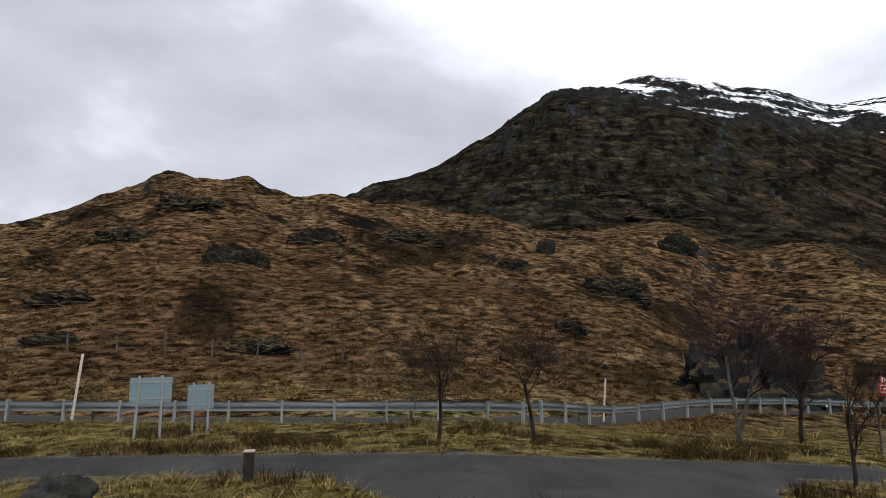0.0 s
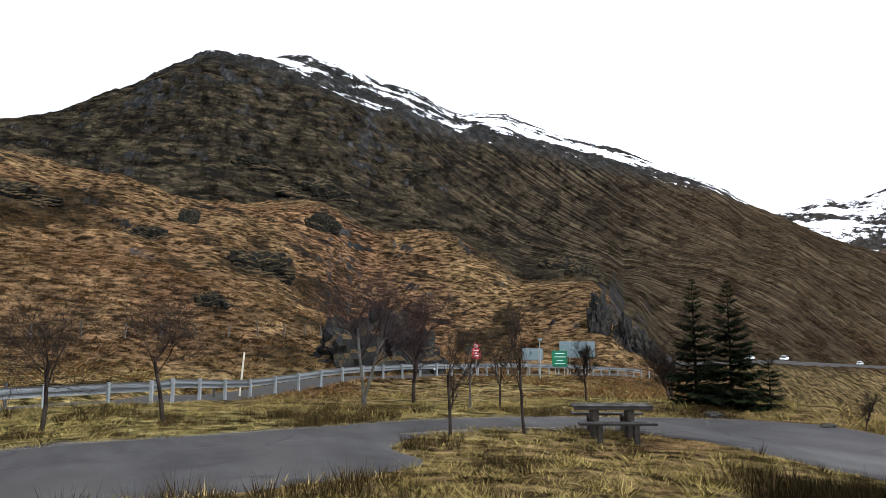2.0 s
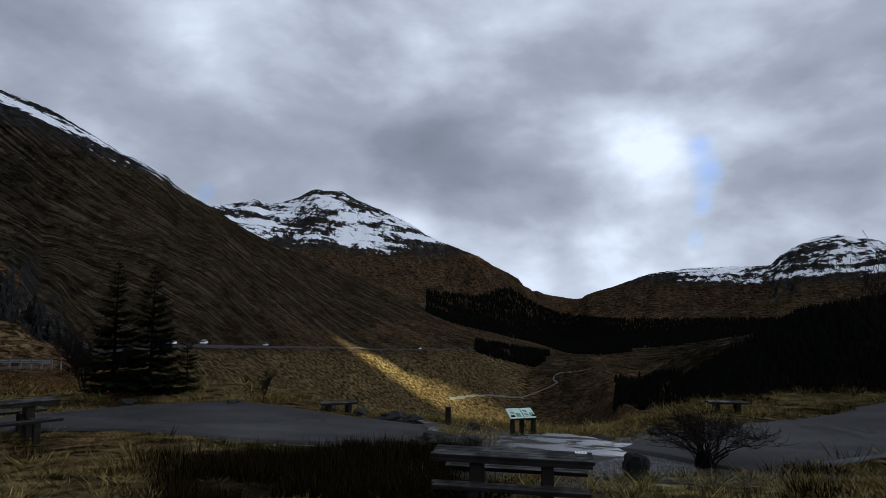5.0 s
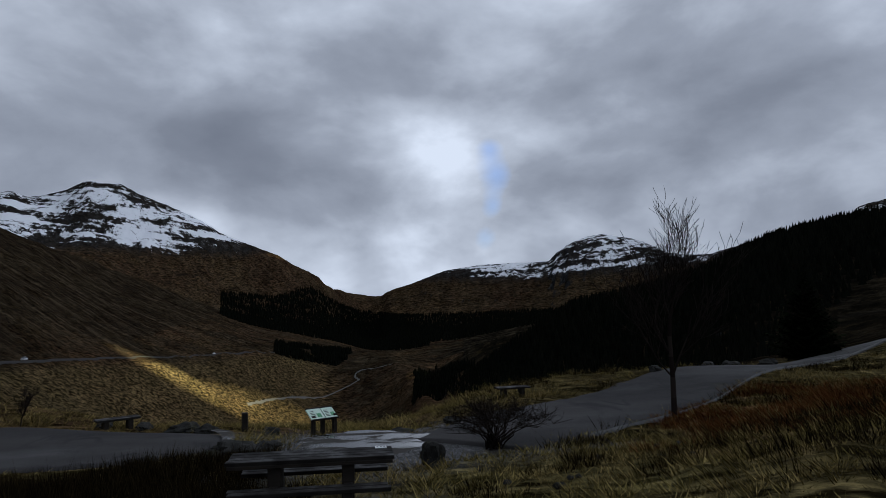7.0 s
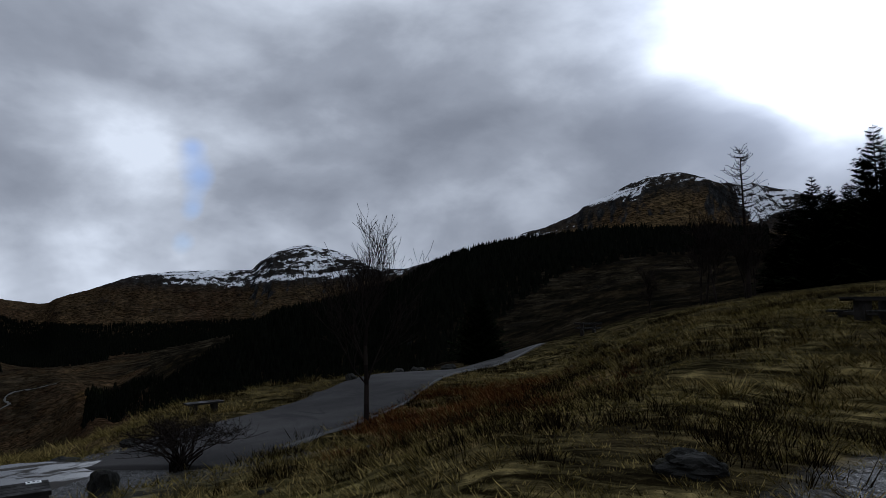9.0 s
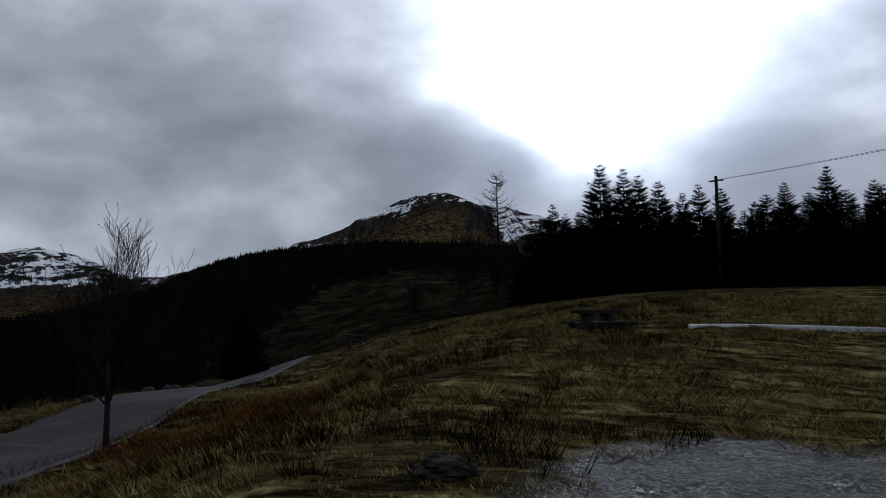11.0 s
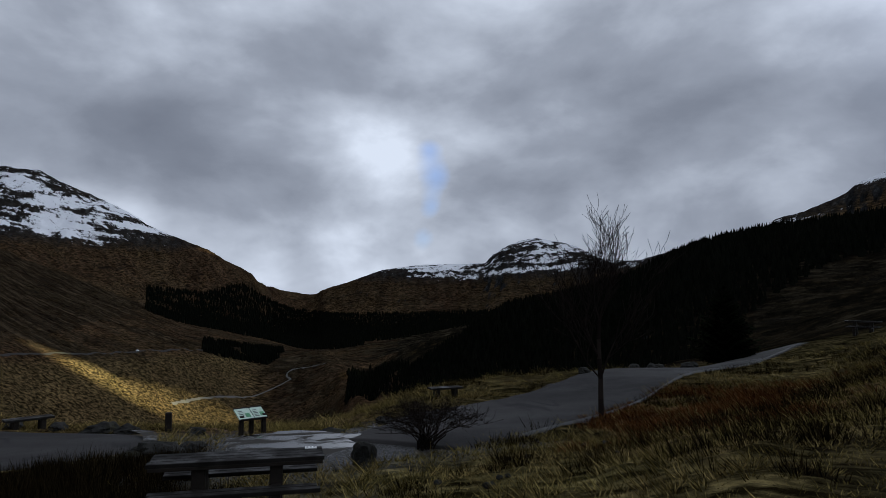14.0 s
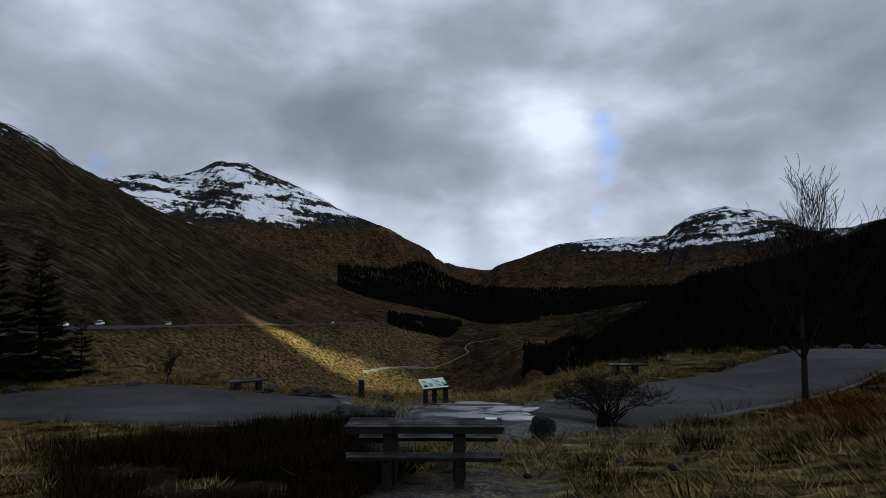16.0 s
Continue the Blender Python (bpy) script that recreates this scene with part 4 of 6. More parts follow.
# ---- roadside barrier ----
BARRIER = spline([(-46, 14.3), (-30.1, 17.4), (-18.2, 19.6), (-6.4, 21), (0.9, 21.9), (3.5, 25.0), (7.0, 28.4), (13, 32.3), (22.2, 36.6), (28.4, 41), (45.4, 47.7), (56.4, 50.8)], 24, False)


def along(line, step):
    seg = np.hypot(*np.diff(line, axis=0).T)
    s = np.concatenate([[0], np.cumsum(seg)])
    t = np.arange(0, s[-1], step)
    x, y = np.interp(t, s, line[:, 0]), np.interp(t, s, line[:, 1])
    d = np.gradient(np.stack([x, y], 1), axis=0)
    return x, y, np.degrees(np.arctan2(d[:, 1], d[:, 0]))


def crash_barrier():
    root = thing("crash_barrier", 0, 0, 0.0, label="galvanised steel crash barrier on posts beside the main road", category="crash barrier")
    x, y, turn = along(BARRIER, 1.7)
    # corrugated beam
    prof = [(0.0, 0.155), (0.035, 0.145), (0.05, 0.10), (0.035, 0.05), (-0.02, 0.02), (-0.02, -0.02), (0.035, -0.05), (0.05, -0.10), (0.035, -0.145), (0.0, -0.155)]
    for i in range(0, len(x) - 2, 2):
        bm = bmesh.new()
        rows = []
        for k in (i, min(i + 1, len(x) - 1), min(i + 2, len(x) - 1)):
            a = radians(turn[k])
            z = smooth_land(np.array([x[k]]), np.array([y[k]]))[0] + 0.47 + (0.012 if k == i else 0)
            rows.append([bm.verts.new((x[k] - math.sin(a) * (p + 0.07), y[k] + math.cos(a) * (p + 0.07), z + q)) for p, q in prof])
        for r0, r1 in zip(rows[:-1], rows[1:]):
            for j in range(len(prof) - 1):
                bm.faces.new((r0[j], r1[j], r1[j + 1], r0[j + 1]))
        bmesh.ops.solidify(bm, geom=bm.faces[:], thickness=0.006)
        part("beam", bm, M_STEEL, root)
    src = None
    for k in range(len(x)):
        if src is None:
            bm = bmesh.new()
            box(bm, 0, 0, 0.18, 0.012, 0.11, 0.98, 0.003)
            box(bm, 0.03, 0.052, 0.18, 0.06, 0.010, 0.98, 0.002)
            box(bm, 0.03, -0.052, 0.18, 0.06, 0.010, 0.98, 0.002)
            src = part("post", bm, M_POSTSTEEL, root)
            ob = src
        else:
            ob = new("post", src.data)
            ob.parent = root
        ob.matrix_basis = pose(x[k], y[k], float(smooth_land(x[k:k + 1], y[k:k + 1])[0]), 0, random.uniform(-2, 2), turn[k])


crash_barrier()


# ---- picnic tables ----
def picnic_table(x, y, turn, length=1.7, name="picnic_table", label="weathered grey timber picnic table with fixed benches on grass", z=None, reach=0.72):
    root = thing(name, x, y, z, turn, label, "picnic table", "picnic tables")
    h = 0.74
    for k in range(4):
        w = 0.125
        part("top_board", boxed(random.uniform(-0.01, 0.01), (k - 1.5) * (w + 0.008), h - 0.025, length + random.uniform(-0.02, 0.02), w, 0.05, 0.006), M_WOOD, root)
    part("top_edge", boxed(0, -0.245, h - 0.07, length - 0.04, 0.035, 0.045, 0.005), M_POST, root)
    part("top_edge", boxed(0, 0.245, h - 0.07, length - 0.04, 0.035, 0.045, 0.005), M_POST, root)
    for s in (-1, 1):
        part("seat_board", boxed(0.02 * s, s * (reach - 0.065), 0.42, length * 0.93, 0.12, 0.05), M_WOOD, root)
        part("seat_board", boxed(-0.01, s * (reach + 0.065), 0.42, length * 0.93, 0.12, 0.05), M_WOOD, root)
        px = s * length * 0.22
        part("support", boxed(px, 0, 0.31, 0.16, 0.40, 0.76, 0.01), M_POST, root)
        part("crossbeam", boxed(px, 0, 0.375, 0.11, 2 * reach + 0.2, 0.09, 0.008), M_POST, root)
        for t in (-1, 1):
            part("leg", boxed(px, t * reach, 0.14, 0.12, 0.17, 0.42, 0.008), M_POST, root)
    return root


table_near = picnic_table(8.45, 0.78, 92, 2.06, reach=0.47, label="damp dark timber picnic table with a white notice on top")
plaque = bmesh.new()
box(plaque, -0.88, -0.19, 0.745, 0.15, 0.10, 0.012, 0.003)
part("notice", plaque, M_WHITE, table_near, "small white notice plate")
for k in range(3):
    part("print_mark", boxed(-0.925 + 0.045 * k, -0.19, 0.7535, 0.022, 0.03, 0.003, bevel=0), M_BLACK, table_near, "dark printed mark")
picnic_table(11.05, 11.25, -34, 1.84)
picnic_table(6.78, -15.8, 58, 1.3, label="dark timber picnic table on the grassy rise", z=land_at(6.78, -15.8) - 0.24)
picnic_table(29.19, -29.64, 40, 1.7, label="distant timber picnic table beside the climbing lane")


def bench(x, y, turn, label):
    root = thing("bench", x, y, None, turn, label, "bench", "plank benches")
    part("seat_board", boxed(0, -0.09, 0.25, 1.0, 0.17, 0.05), M_WOOD, root)
    part("seat_board", boxed(0, 0.09, 0.25, 1.0, 0.17, 0.05), M_WOOD, root)
    for s in (-1, 1):
        part("leg", boxed(s * 0.28, 0, 0.06, 0.11, 0.28, 0.34), M_POST, root)


bench(18.34, -4, 100, "low timber plank bench on the valley edge")
bench(16.83, 6.32, 125, "low timber plank bench beside the car park")


# ---- information board ----
def info_board():
    root = thing("information_board", 15.65, 1.22, None, 120, "sloping green and white information board on dark posts", "information board")
    for k, px in enumerate((-0.28, -0.02, 0.27)):
        part("post", boxed(px, 0.08 if k != 1 else -0.02, 0.20, 0.085, 0.10, 0.62), M_POST, root)
    tilt = Matrix.Translation((0, 0, 0.52)) @ Matrix.Rotation(radians(-28), 4, "X")
    for s, w in ((-1, 0.30), (1, 0.36)):
        px = s * 0.175
        pane = part("panel", box(bmesh.new(), px, 0, 0, w, 0.44, 0.035, 0.006, tilt), M_PANEL, root, "pale green printed panel")
        for e in (-0.215, 0.215):
            part("batten", box(bmesh.new(), px, e, 0.012, w + 0.015, 0.025, 0.05, 0.004, tilt), M_POST, pane)
        bm = bmesh.new()
        box(bm, px - 0.07, 0.06, 0.021, 0.11, 0.14, 0.004, 0, tilt)
        part("picture", bm, M_LEAF, pane, "green map patch")
        for k in range(5):
            part("print_line", box(bmesh.new(), px + 0.07, 0.12 - 0.055 * k, 0.021, 0.10, 0.016, 0.004, 0, tilt), M_BLACK, pane)


M_PANEL = plain_material("panel_print", (0.50, 0.62, 0.52), 0.3, 0, 0.12, 0.15)
M_LEAF = plain_material("map_green", (0.08, 0.26, 0.12), 0.35, 0, 0.3, 0.06)
info_board()


# ---- signs ----
def road_sign(x, y, turn, width, height, bottom, posts, face, label, name="road_sign", z=None, behind=1):
    root = thing(name, x, y, z, turn, label, "road sign")
    for px, lean in posts:
        part("post", tube(bmesh.new(), (px - lean, 0.05 * behind, -0.3), (px, 0.05 * behind, bottom + height + 0.06), 0.035, 0.035, 10), M_POSTSTEEL, root)
    panel = part("panel", boxed(0, 0, bottom + height / 2, width, 0.02, height, 0.006), face, root)
    for f in (0.18, 0.82):
        part("rail", boxed(0, 0.025 * behind, bottom + height * f, width, 0.03, 0.04, 0.003), M_POSTSTEEL, panel)
    return root


# the two on the near verge show their grey backs
road_sign(-8.35, 17.4, 205, 1.05, 0.68, 0.92, [(-0.26, 0.02), (0.30, -0.06)], M_SIGNBACK, "back of a grey road sign on two steel posts")
road_sign(-7.5, 18.7, 200, 0.72, 0.70, 0.66, [(-0.22, 0.0), (0.2, 0.0)], M_SIGNBACK, "back of a small grey road sign on two posts")
# those along the main road
s = road_sign(26.1, 40.3, 147, 0.62, 0.80, 1.42, [(0.0, 0.0)], M_RED, "red warning sign with a white triangle above", behind=-1)
tri = bmesh.new()
bmesh.ops.create_cone(tri, cap_ends=True, segments=3, radius1=0.34, radius2=0.34, depth=0.02, matrix=Matrix.Translation((0, 0, 2.42)) @ Matrix.Rotation(radians(90), 4, "X") @ Matrix.Rotation(radians(90), 4, "Z"))
part("triangle", tri, M_RED, s, "red-edged warning triangle")
tri = bmesh.new()
bmesh.ops.create_cone(tri, cap_ends=True, segments=3, radius1=0.2, radius2=0.2, depth=0.02, matrix=Matrix.Translation((0, 0.012, 2.42)) @ Matrix.Rotation(radians(90), 4, "X") @ Matrix.Rotation(radians(90), 4, "Z"))
part("triangle_face", tri, M_WHITE, s, "white face of the triangle")
for k in range(3):
    part("print_bar", boxed(0, 0.014, 2.08 - 0.2 * k, 0.42, 0.008, 0.06, bevel=0), M_WHITE, s)
road_sign(33.8, 43.4, 142, 1.7, 1.0, 1.55, [(-0.5, 0), (0.5, 0)], M_SIGNBACK, "back of a pale grey road sign")
s = road_sign(37.5, 44.3, 140, 1.35, 1.4, 1.0, [(-0.4, 0), (0.4, 0)], M_GREEN, "green direction sign with white lines of print", behind=-1)
for k, w in enumerate((0.8, 1.0, 0.6, 0.9)):
    part("print_bar", boxed(-0.04, 0.014, 2.15 - 0.3 * k, w, 0.008, 0.045, bevel=0), M_WHITE, s)
road_sign(41.3, 46.2, 138, 3.3, 1.5, 2.0, [(-1.0, 0), (0.7, 0)], M_SIGNBACK, "back of a wide grey road sign on steel posts")


def marker_post(x, y):
    root = thing("marker_post", x, y, None, random.uniform(0, 30), "black roadside marker post with a white band", "marker post", "marker posts")
    post = part("post", boxed(0, 0, 0.36, 0.10, 0.07, 1.1, 0.012), M_BLACK, root)
    part("band", boxed(0, 0, 0.66, 0.106, 0.076, 0.12, 0.012), M_WHITE, post, "white reflective band")


for px, py in ((-1.75, 23.9), (5.4, 29.5), (-12, 21.1), (21, 37.6)):
    marker_post(px, py)


def snow_pole(x, y, h, lean, label):
    root = thing("snow_pole", x, y, None, 0, label, "pole", "snow poles")
    part("pole", tube(bmesh.new(), (0, 0, -0.2), (lean, 0, h), 0.045, 0.04, 8), M_PALEPOLE, root)


M_PALEPOLE = wood_material("pale_pole", (0.30, 0.26, 0.21), (0.52, 0.48, 0.40))
snow_pole(-12.21, 20.25, 2.05, 0.22, "leaning pale wooden pole by the barrier")
snow_pole(6.65, 30.3, 2.1, 0.2, "leaning pale pole behind the barrier")

lamp_post = thing("camera_pole", 28.05, 35.2, None, 0, "thin grey pole with a small box on top", "pole")
part("pole", tube(bmesh.new(), (0, 0, -0.2), (0, 0, 2.62), 0.045, 0.035, 8), M_POSTSTEEL, lamp_post)
part("housing", boxed(0.05, 0, 2.68, 0.30, 0.14, 0.14, 0.02), M_SIGNBACK, lamp_post)

bollard = thing("bollard", -4.12, 12.82, None, 10, "short weathered wooden bollard in tall grass", "bollard")
part("post", boxed(0, 0, 0.17, 0.19, 0.19, 0.75, 0.02), M_POST, bollard)
part("cap", boxed(0, 0, 0.555, 0.20, 0.20, 0.03, 0.008), M_PALEPOLE, bollard, "pale worn top")
bollard = thing("bollard", 16.02, 3.09, None, 10, "dark wooden bollard at the car park edge", "bollard")
part("post", boxed(0, 0, 0.17, 0.15, 0.15, 0.6, 0.02), M_POST, bollard)


# ---- stock fence along the foot of the hill ----
FENCE = spline([(-45.6, 24.9), (-30.8, 30.2), (-17.9, 34), (-10.9, 36), (-3.7, 36.5), (1, 38.5), (7, 42), (13.6, 45.5), (19, 50), (26, 56)], 14, False)


def stock_fence():
    root = thing("stock_fence", 0, 0, 0.0, label="old wire stock fence with grey wooden posts", category="fence")
    x, y, turn = along(FENCE, 2.4)
    z = land(x, y)
    src = None
    for k in range(len(x)):
        if src is None:
            src = ob = part("post", tube(bmesh.new(), (0, 0, -0.3), (0, 0, 1.0), 0.06, 0.05, 7), M_FENCE, root)
        else:
            ob = new("post", src.data)
            ob.parent = root
        ob.matrix_basis = pose(x[k], y[k], z[k], random.uniform(-8, 8), random.uniform(-8, 8), 0) @ Matrix.Diagonal((1, 1, random.uniform(0.75, 1.1), 1))
    for h in (0.3, 0.6, 0.85):
        seg = [(x[k], y[k], z[k] + h, x[k + 1], y[k + 1], z[k + 1] + h, 0.003, 0.003) for k in range(len(x) - 1)]
        sticks("wire", seg, M_BLACK, root)


M_FENCE = wood_material("grey_fence_post", (0.03, 0.026, 0.021), (0.09, 0.08, 0.066))
stock_fence()


# ---- stones ----
def rock_mesh(name, size, seed, sub=3, rough=0.35, material=None):
    bm = bmesh.new()
    bmesh.ops.create_icosphere(bm, subdivisions=sub, radius=0.5)
    off = Vector((seed * 7.3, seed * 3.1, -seed * 1.7))
    for v in bm.verts:
        p = v.co.normalized()
        d = noise.fractal(p * 1.3 + off, 0.75, 2.2, 6) * rough * 1.15
        cell = (noise.cell(p * 2.6 + off) * 0.25) * rough * (1.0 if size[0] > 2 else 0.2) + (0.25 * rough * noise.ridged_multi_fractal(p * 2.3 + off, 0.8, 2.1, 4, 0.9, 2.0) - 0.2 * rough if size[0] > 2 else 0)
        if size[0] > 2:
            bed = p.z * 3.2 + p.x * 1.2 + 0.9 * noise.fractal(p * 2.1 + off, 0.9, 2.0, 3)
            d += 0.10 * (bed - math.floor(bed)) - 0.05 + 0.10 * noise.turbulence(p * 4.0 + off, 3, True)
        v.co = p * (0.5 + d * 0.5 + cell * 0.5)
        v.co.z = max(v.co.z, -0.32)
        v.co = Vector((v.co.x * size[0], v.co.y * size[1], v.co.z * size[2]))
    me = bpy.data.meshes.new(name)
    bm.to_mesh(me)
    bm.free()
    me.materials.append(material or M_STONE)
    return me


def stone(x, y, size, seed, label, name="boulder", group="boulders", sink=0.12, turn=0.0, material=None, sub=3, z=None):
    ob = new(name, rock_mesh(name, size, seed, sub, 0.35 if material is None else 0.55 if material is M_CUTTING else 0.3, material))
    zz = land_at(x, y) if z is None else z
    ob.matrix_basis = pose(x, y, zz + size[2] * (0.3 - sink), 0, 0, turn)
    return tagged(ob, label, "rock", group)


stone(-6.15, 10, (1.0, 0.85, 0.95), 1, "lichen-spotted dark boulder on the verge", sub=4)
stone(11.35, -1.02, (0.48, 0.42, 0.52), 2, "dark upright boulder beside the puddle")
stone(3.65, -4.87, (0.6, 0.45, 0.26), 3, "low mossy boulder in the grass beside wet gravel", turn=30, sub=4)
for k, (px, py, w, h) in enumerate(((12.81, 2.65, 0.9, 0.3), (13.21, 2.12, 0.6, 0.24), (12.52, 2.99, 0.45, 0.2), (15.83, 4.46, 0.8, 0.34), (15.52, 3.87, 0.55, 0.28), (16.52, 5.56, 0.6, 0.25), (17.22, 6.77, 0.5, 0.25), (15.6, 2.41, 0.5, 0.26), (15.2, -0.62, 0.7, 0.2), (12.7, 0.88, 0.25, 0.14), (18.24, 12.81, 0.8, 0.3), (15.63, 11.93, 0.6, 0.2), (15.49, -1.91, 0.6, 0.22), (16.22, 9.15, 0.4, 0.18), (20.17, -9.18, 0.5, 0.3), (23.05, -12.59, 0.7, 0.4), (24.15, -14.19, 0.9, 0.5), (26.13, -16.98, 0.8, 0.5))):
    stone(px, py, (w, w * random.uniform(0.6, 0.9), h), 10 + k, "rough grey stone at the edge of the tarmac", "stone", "edge stones", turn=random.uniform(0, 180))

for k in range(26):
    a, r = radians(random.uniform(84, 118)), random.uniform(6.2, 12.2)
    w = random.uniform(0.07, 0.2)
    stone(r * math.sin(a), r * math.cos(a), (w, w * 0.8, w * 0.6), 200 + k, "small pale stone in trodden grass", "loose_stone", "loose stones", turn=random.uniform(0, 180), sub=2)

# bare outcrops on the hillsides: x, y, width, height
OUTCROPS = [
    (-23.9, 62.7, 3.7, 2.8), (-21.5, 65.2, 3.4, 2.2), (-22.2, 97.9, 9.4, 3.4), (-9.6, 112.3, 10.6, 3.0), (17.4, 124.7, 4.5, 4.0), (57.5, 166.8, 9.8, 5.7), (19.5, 81.7, 9.4, 3.2), (7.4, 92.4, 6.6, 2.2),
    (-41.9, 77.8, 8.7, 2.8), (-29.6, 46.8, 6.9, 1.7), (-12, 37.9, 4.6, 1.3), (-53, 120.5, 15.3, 5.2), (8.7, 49.8, 2.7, 1.4), (-22.5, 35, 2.5, 0.9),
]
for k, (px, py, w, h) in enumerate(OUTCROPS):
    stone(px, py, (w, w * 0.6, h * 1.55), 60 + k, "dark craggy outcrop on the grassy hillside", "rock_outcrop", "hillside outcrops", 0.46, random.uniform(-25, 25), M_CLIFF, 5)
UPPER = [(164.8, 493.6, 60, 28), (132.7, 559.8, 49, 20), (319.8, 619.9, 44, 25), (175, 202.5, 20, 12), (124.3, 135.6, 11, 8)]
for k, (px, py, w, h) in enumerate(UPPER):
    stone(px, py, (w, w * 0.5, h), 90 + k, "dark rock band on the mountain side", "rock_outcrop", "mountain crags", 0.46, random.uniform(-20, 20), M_CLIFF, 5)
# the road cutting
for k, (px, py, w, h) in enumerate(((15.6, 39.6, 4.6, 4.4), (19, 40.5, 5, 5.0), (22, 41.2, 3.4, 3.6), (67.5, 70.4, 4.2, 9), (70.4, 68.3, 4.2, 7), (72.6, 66.4, 3.6, 5))):
    stone(px, py, (w, w * 0.6, h), 120 + k, "grey blasted rock face beside the main road", "roadside_crag", "road cutting", 0.2, random.uniform(-30, 30), M_CUTTING, 4)

# ---- standing water ----
def water_material():
    m = Mat("shallow_water", rough=0.06, spec=0.5)
    n = m.noise(0.35, 4)
    mud = m.ramp(m.noise(0.9, 7, 0.65, m.where(scale=(1.6, 0.6, 1)), 0.5), (0.46, 0.0), (0.54, 1.0))
    col = m.mix(mud, (0.012, 0.012, 0.012), (0.040, 0.036, 0.031))
    m.put(m.b.inputs["Specular IOR Level"], m.math("SUBTRACT", 0.5, m.math("MULTIPLY", mud, 0.42)))
    return m.done(col, n, 0.01, 0.10, m.mix(mud, (0.05, 0.05, 0.05), (0.75, 0.75, 0.75)))


M_WATER = water_material()
# pale colour stands in for water gleaming along the lane's near edge
M_EDGE = plain_material("pale_gleam_strip", (0.085, 0.085, 0.083), 0.8, 0, 0.8, 0.2, 0.08)


def puddle(outline, label, lift=0.05):
    c = outline.mean(0)
    patch("puddle", outline, M_WATER, label, "puddle", wobble=0.5, seed=7, level=float(smooth_land(np.array([c[0]]), np.array([c[1]]))[0]) + lift)


puddle(POOL, "shallow muddy rain puddle on gravel", 0.06)
d = np.gradient(EXIT, axis=0)
edge_off = np.interp(np.arange(len(EXIT)), np.linspace(0, len(EXIT) - 1, len(EXIT_HALF)), EXIT_HALF) - 0.1
edge_line = EXIT + edge_off[:, None] * np.stack([d[:, 1], -d[:, 0]], 1) / np.hypot(d[:, 0], d[:, 1])[:, None]
ribbon("edge_gleam", edge_line[8:80], (0.03, 0.018, 0.012, 0.01), M_EDGE, "pale strip for the wet gleam along the climbing lane", "road marking", 0.045, 2, 107, 0.02)
puddle(spline([(14.97, 3.63), (14.87, 3.23), (14.32, 2.99), (13.67, 2.89), (13.72, 3.08), (14.42, 3.28)], 6), "thin gleaming puddle at the car park's end", 0.09)
puddle(spline([(6.05, -0.35), (6.3, -0.39), (6.35, -0.72), (6.2, -0.92), (6, -0.68)], 6), "small puddle in trodden grass", 0.05)


# ---- bare trees ----
def bare_tree(x, y, height, spread, seed, label, name="bare_tree", lean=(0, 0), fork=0.35, twig=M_BARK, bark=M_BARK, stems=1, upright=0.5, depth=5, girth=1.0, turn=0.0, density=1.0, reach=1.0, fine=0.0035, group="bare roadside trees"):
    rnd = random.Random(seed)
    root = thing(name, x, y, None, turn, label, "tree", group, 0.05)
    trunk, limbs, twigs = [], [], []

    def grow(p, d, length, r, level):
        steps = 5 if level == 0 else 3
        out = trunk if level == 0 else limbs if level < 3 else twigs
        for i in range(steps):
            d = (d + Vector((rnd.gauss(0, 0.13), rnd.gauss(0, 0.13), rnd.gauss(0, 0.07) + 0.05 * upright)) * (0.7 if level == 0 else 1.3)).normalized()
            q = p + d * (length / steps)
            r1 = r * (1 - (0.42 if level == 0 else 0.5) / steps)
            out.append((*p, *q, r, r1))
            if level < depth and (level > 0 or (i + 1) / steps > fork):
                for _ in range(max(1, round((2.2 if level < 2 else 2.0) * density + rnd.uniform(-0.6, 0.6)))):
                    side = Vector((rnd.gauss(0, 1), rnd.gauss(0, 1), rnd.gauss(0, 0.5)))
                    side = (side - d * side.dot(d)).normalized()
                    a = rnd.uniform(0.45, 0.95) * spread
                    nd = (d * math.cos(a) + side * math.sin(a) + Vector((0, 0, 0.25 * upright))).normalized()
                    grow(q, nd, length * rnd.uniform(0.42, 0.68) * reach * (1.0 if level else 0.85), max(r1 * rnd.uniform(0.4, 0.62), 0.0035), level + 1)
            p, r = q, r1

    for k in range(stems):
        d = Vector((lean[0] + (rnd.uniform(-0.25, 0.25) if stems > 1 else 0), lean[1] + (rnd.uniform(-0.2, 0.2) if stems > 1 else 0), 1)).normalized()
        grow(Vector((rnd.uniform(-0.15, 0.15) * (stems > 1), rnd.uniform(-0.15, 0.15) * (stems > 1), 0)), d, height * (0.62 if k == 0 else rnd.uniform(0.4, 0.58)), 0.019 * height * girth, 0)
    top = max(q[5] for q in trunk + limbs + twigs)
    grown = height / top

    def fitted(rows, least):
        a = np.array(rows)
        a[:, :6] *= grown
        a[:, 6:] = np.maximum(a[:, 6:] * max(grown, 0.8), least)
        return a
    sticks("trunk", fitted(trunk, 0.012), bark, root, 8)
    tagged(sticks("crown", np.concatenate([fitted(limbs, 0.006), fitted(twigs, fine)]), twig, root, 3), kind="stuff")
    return root


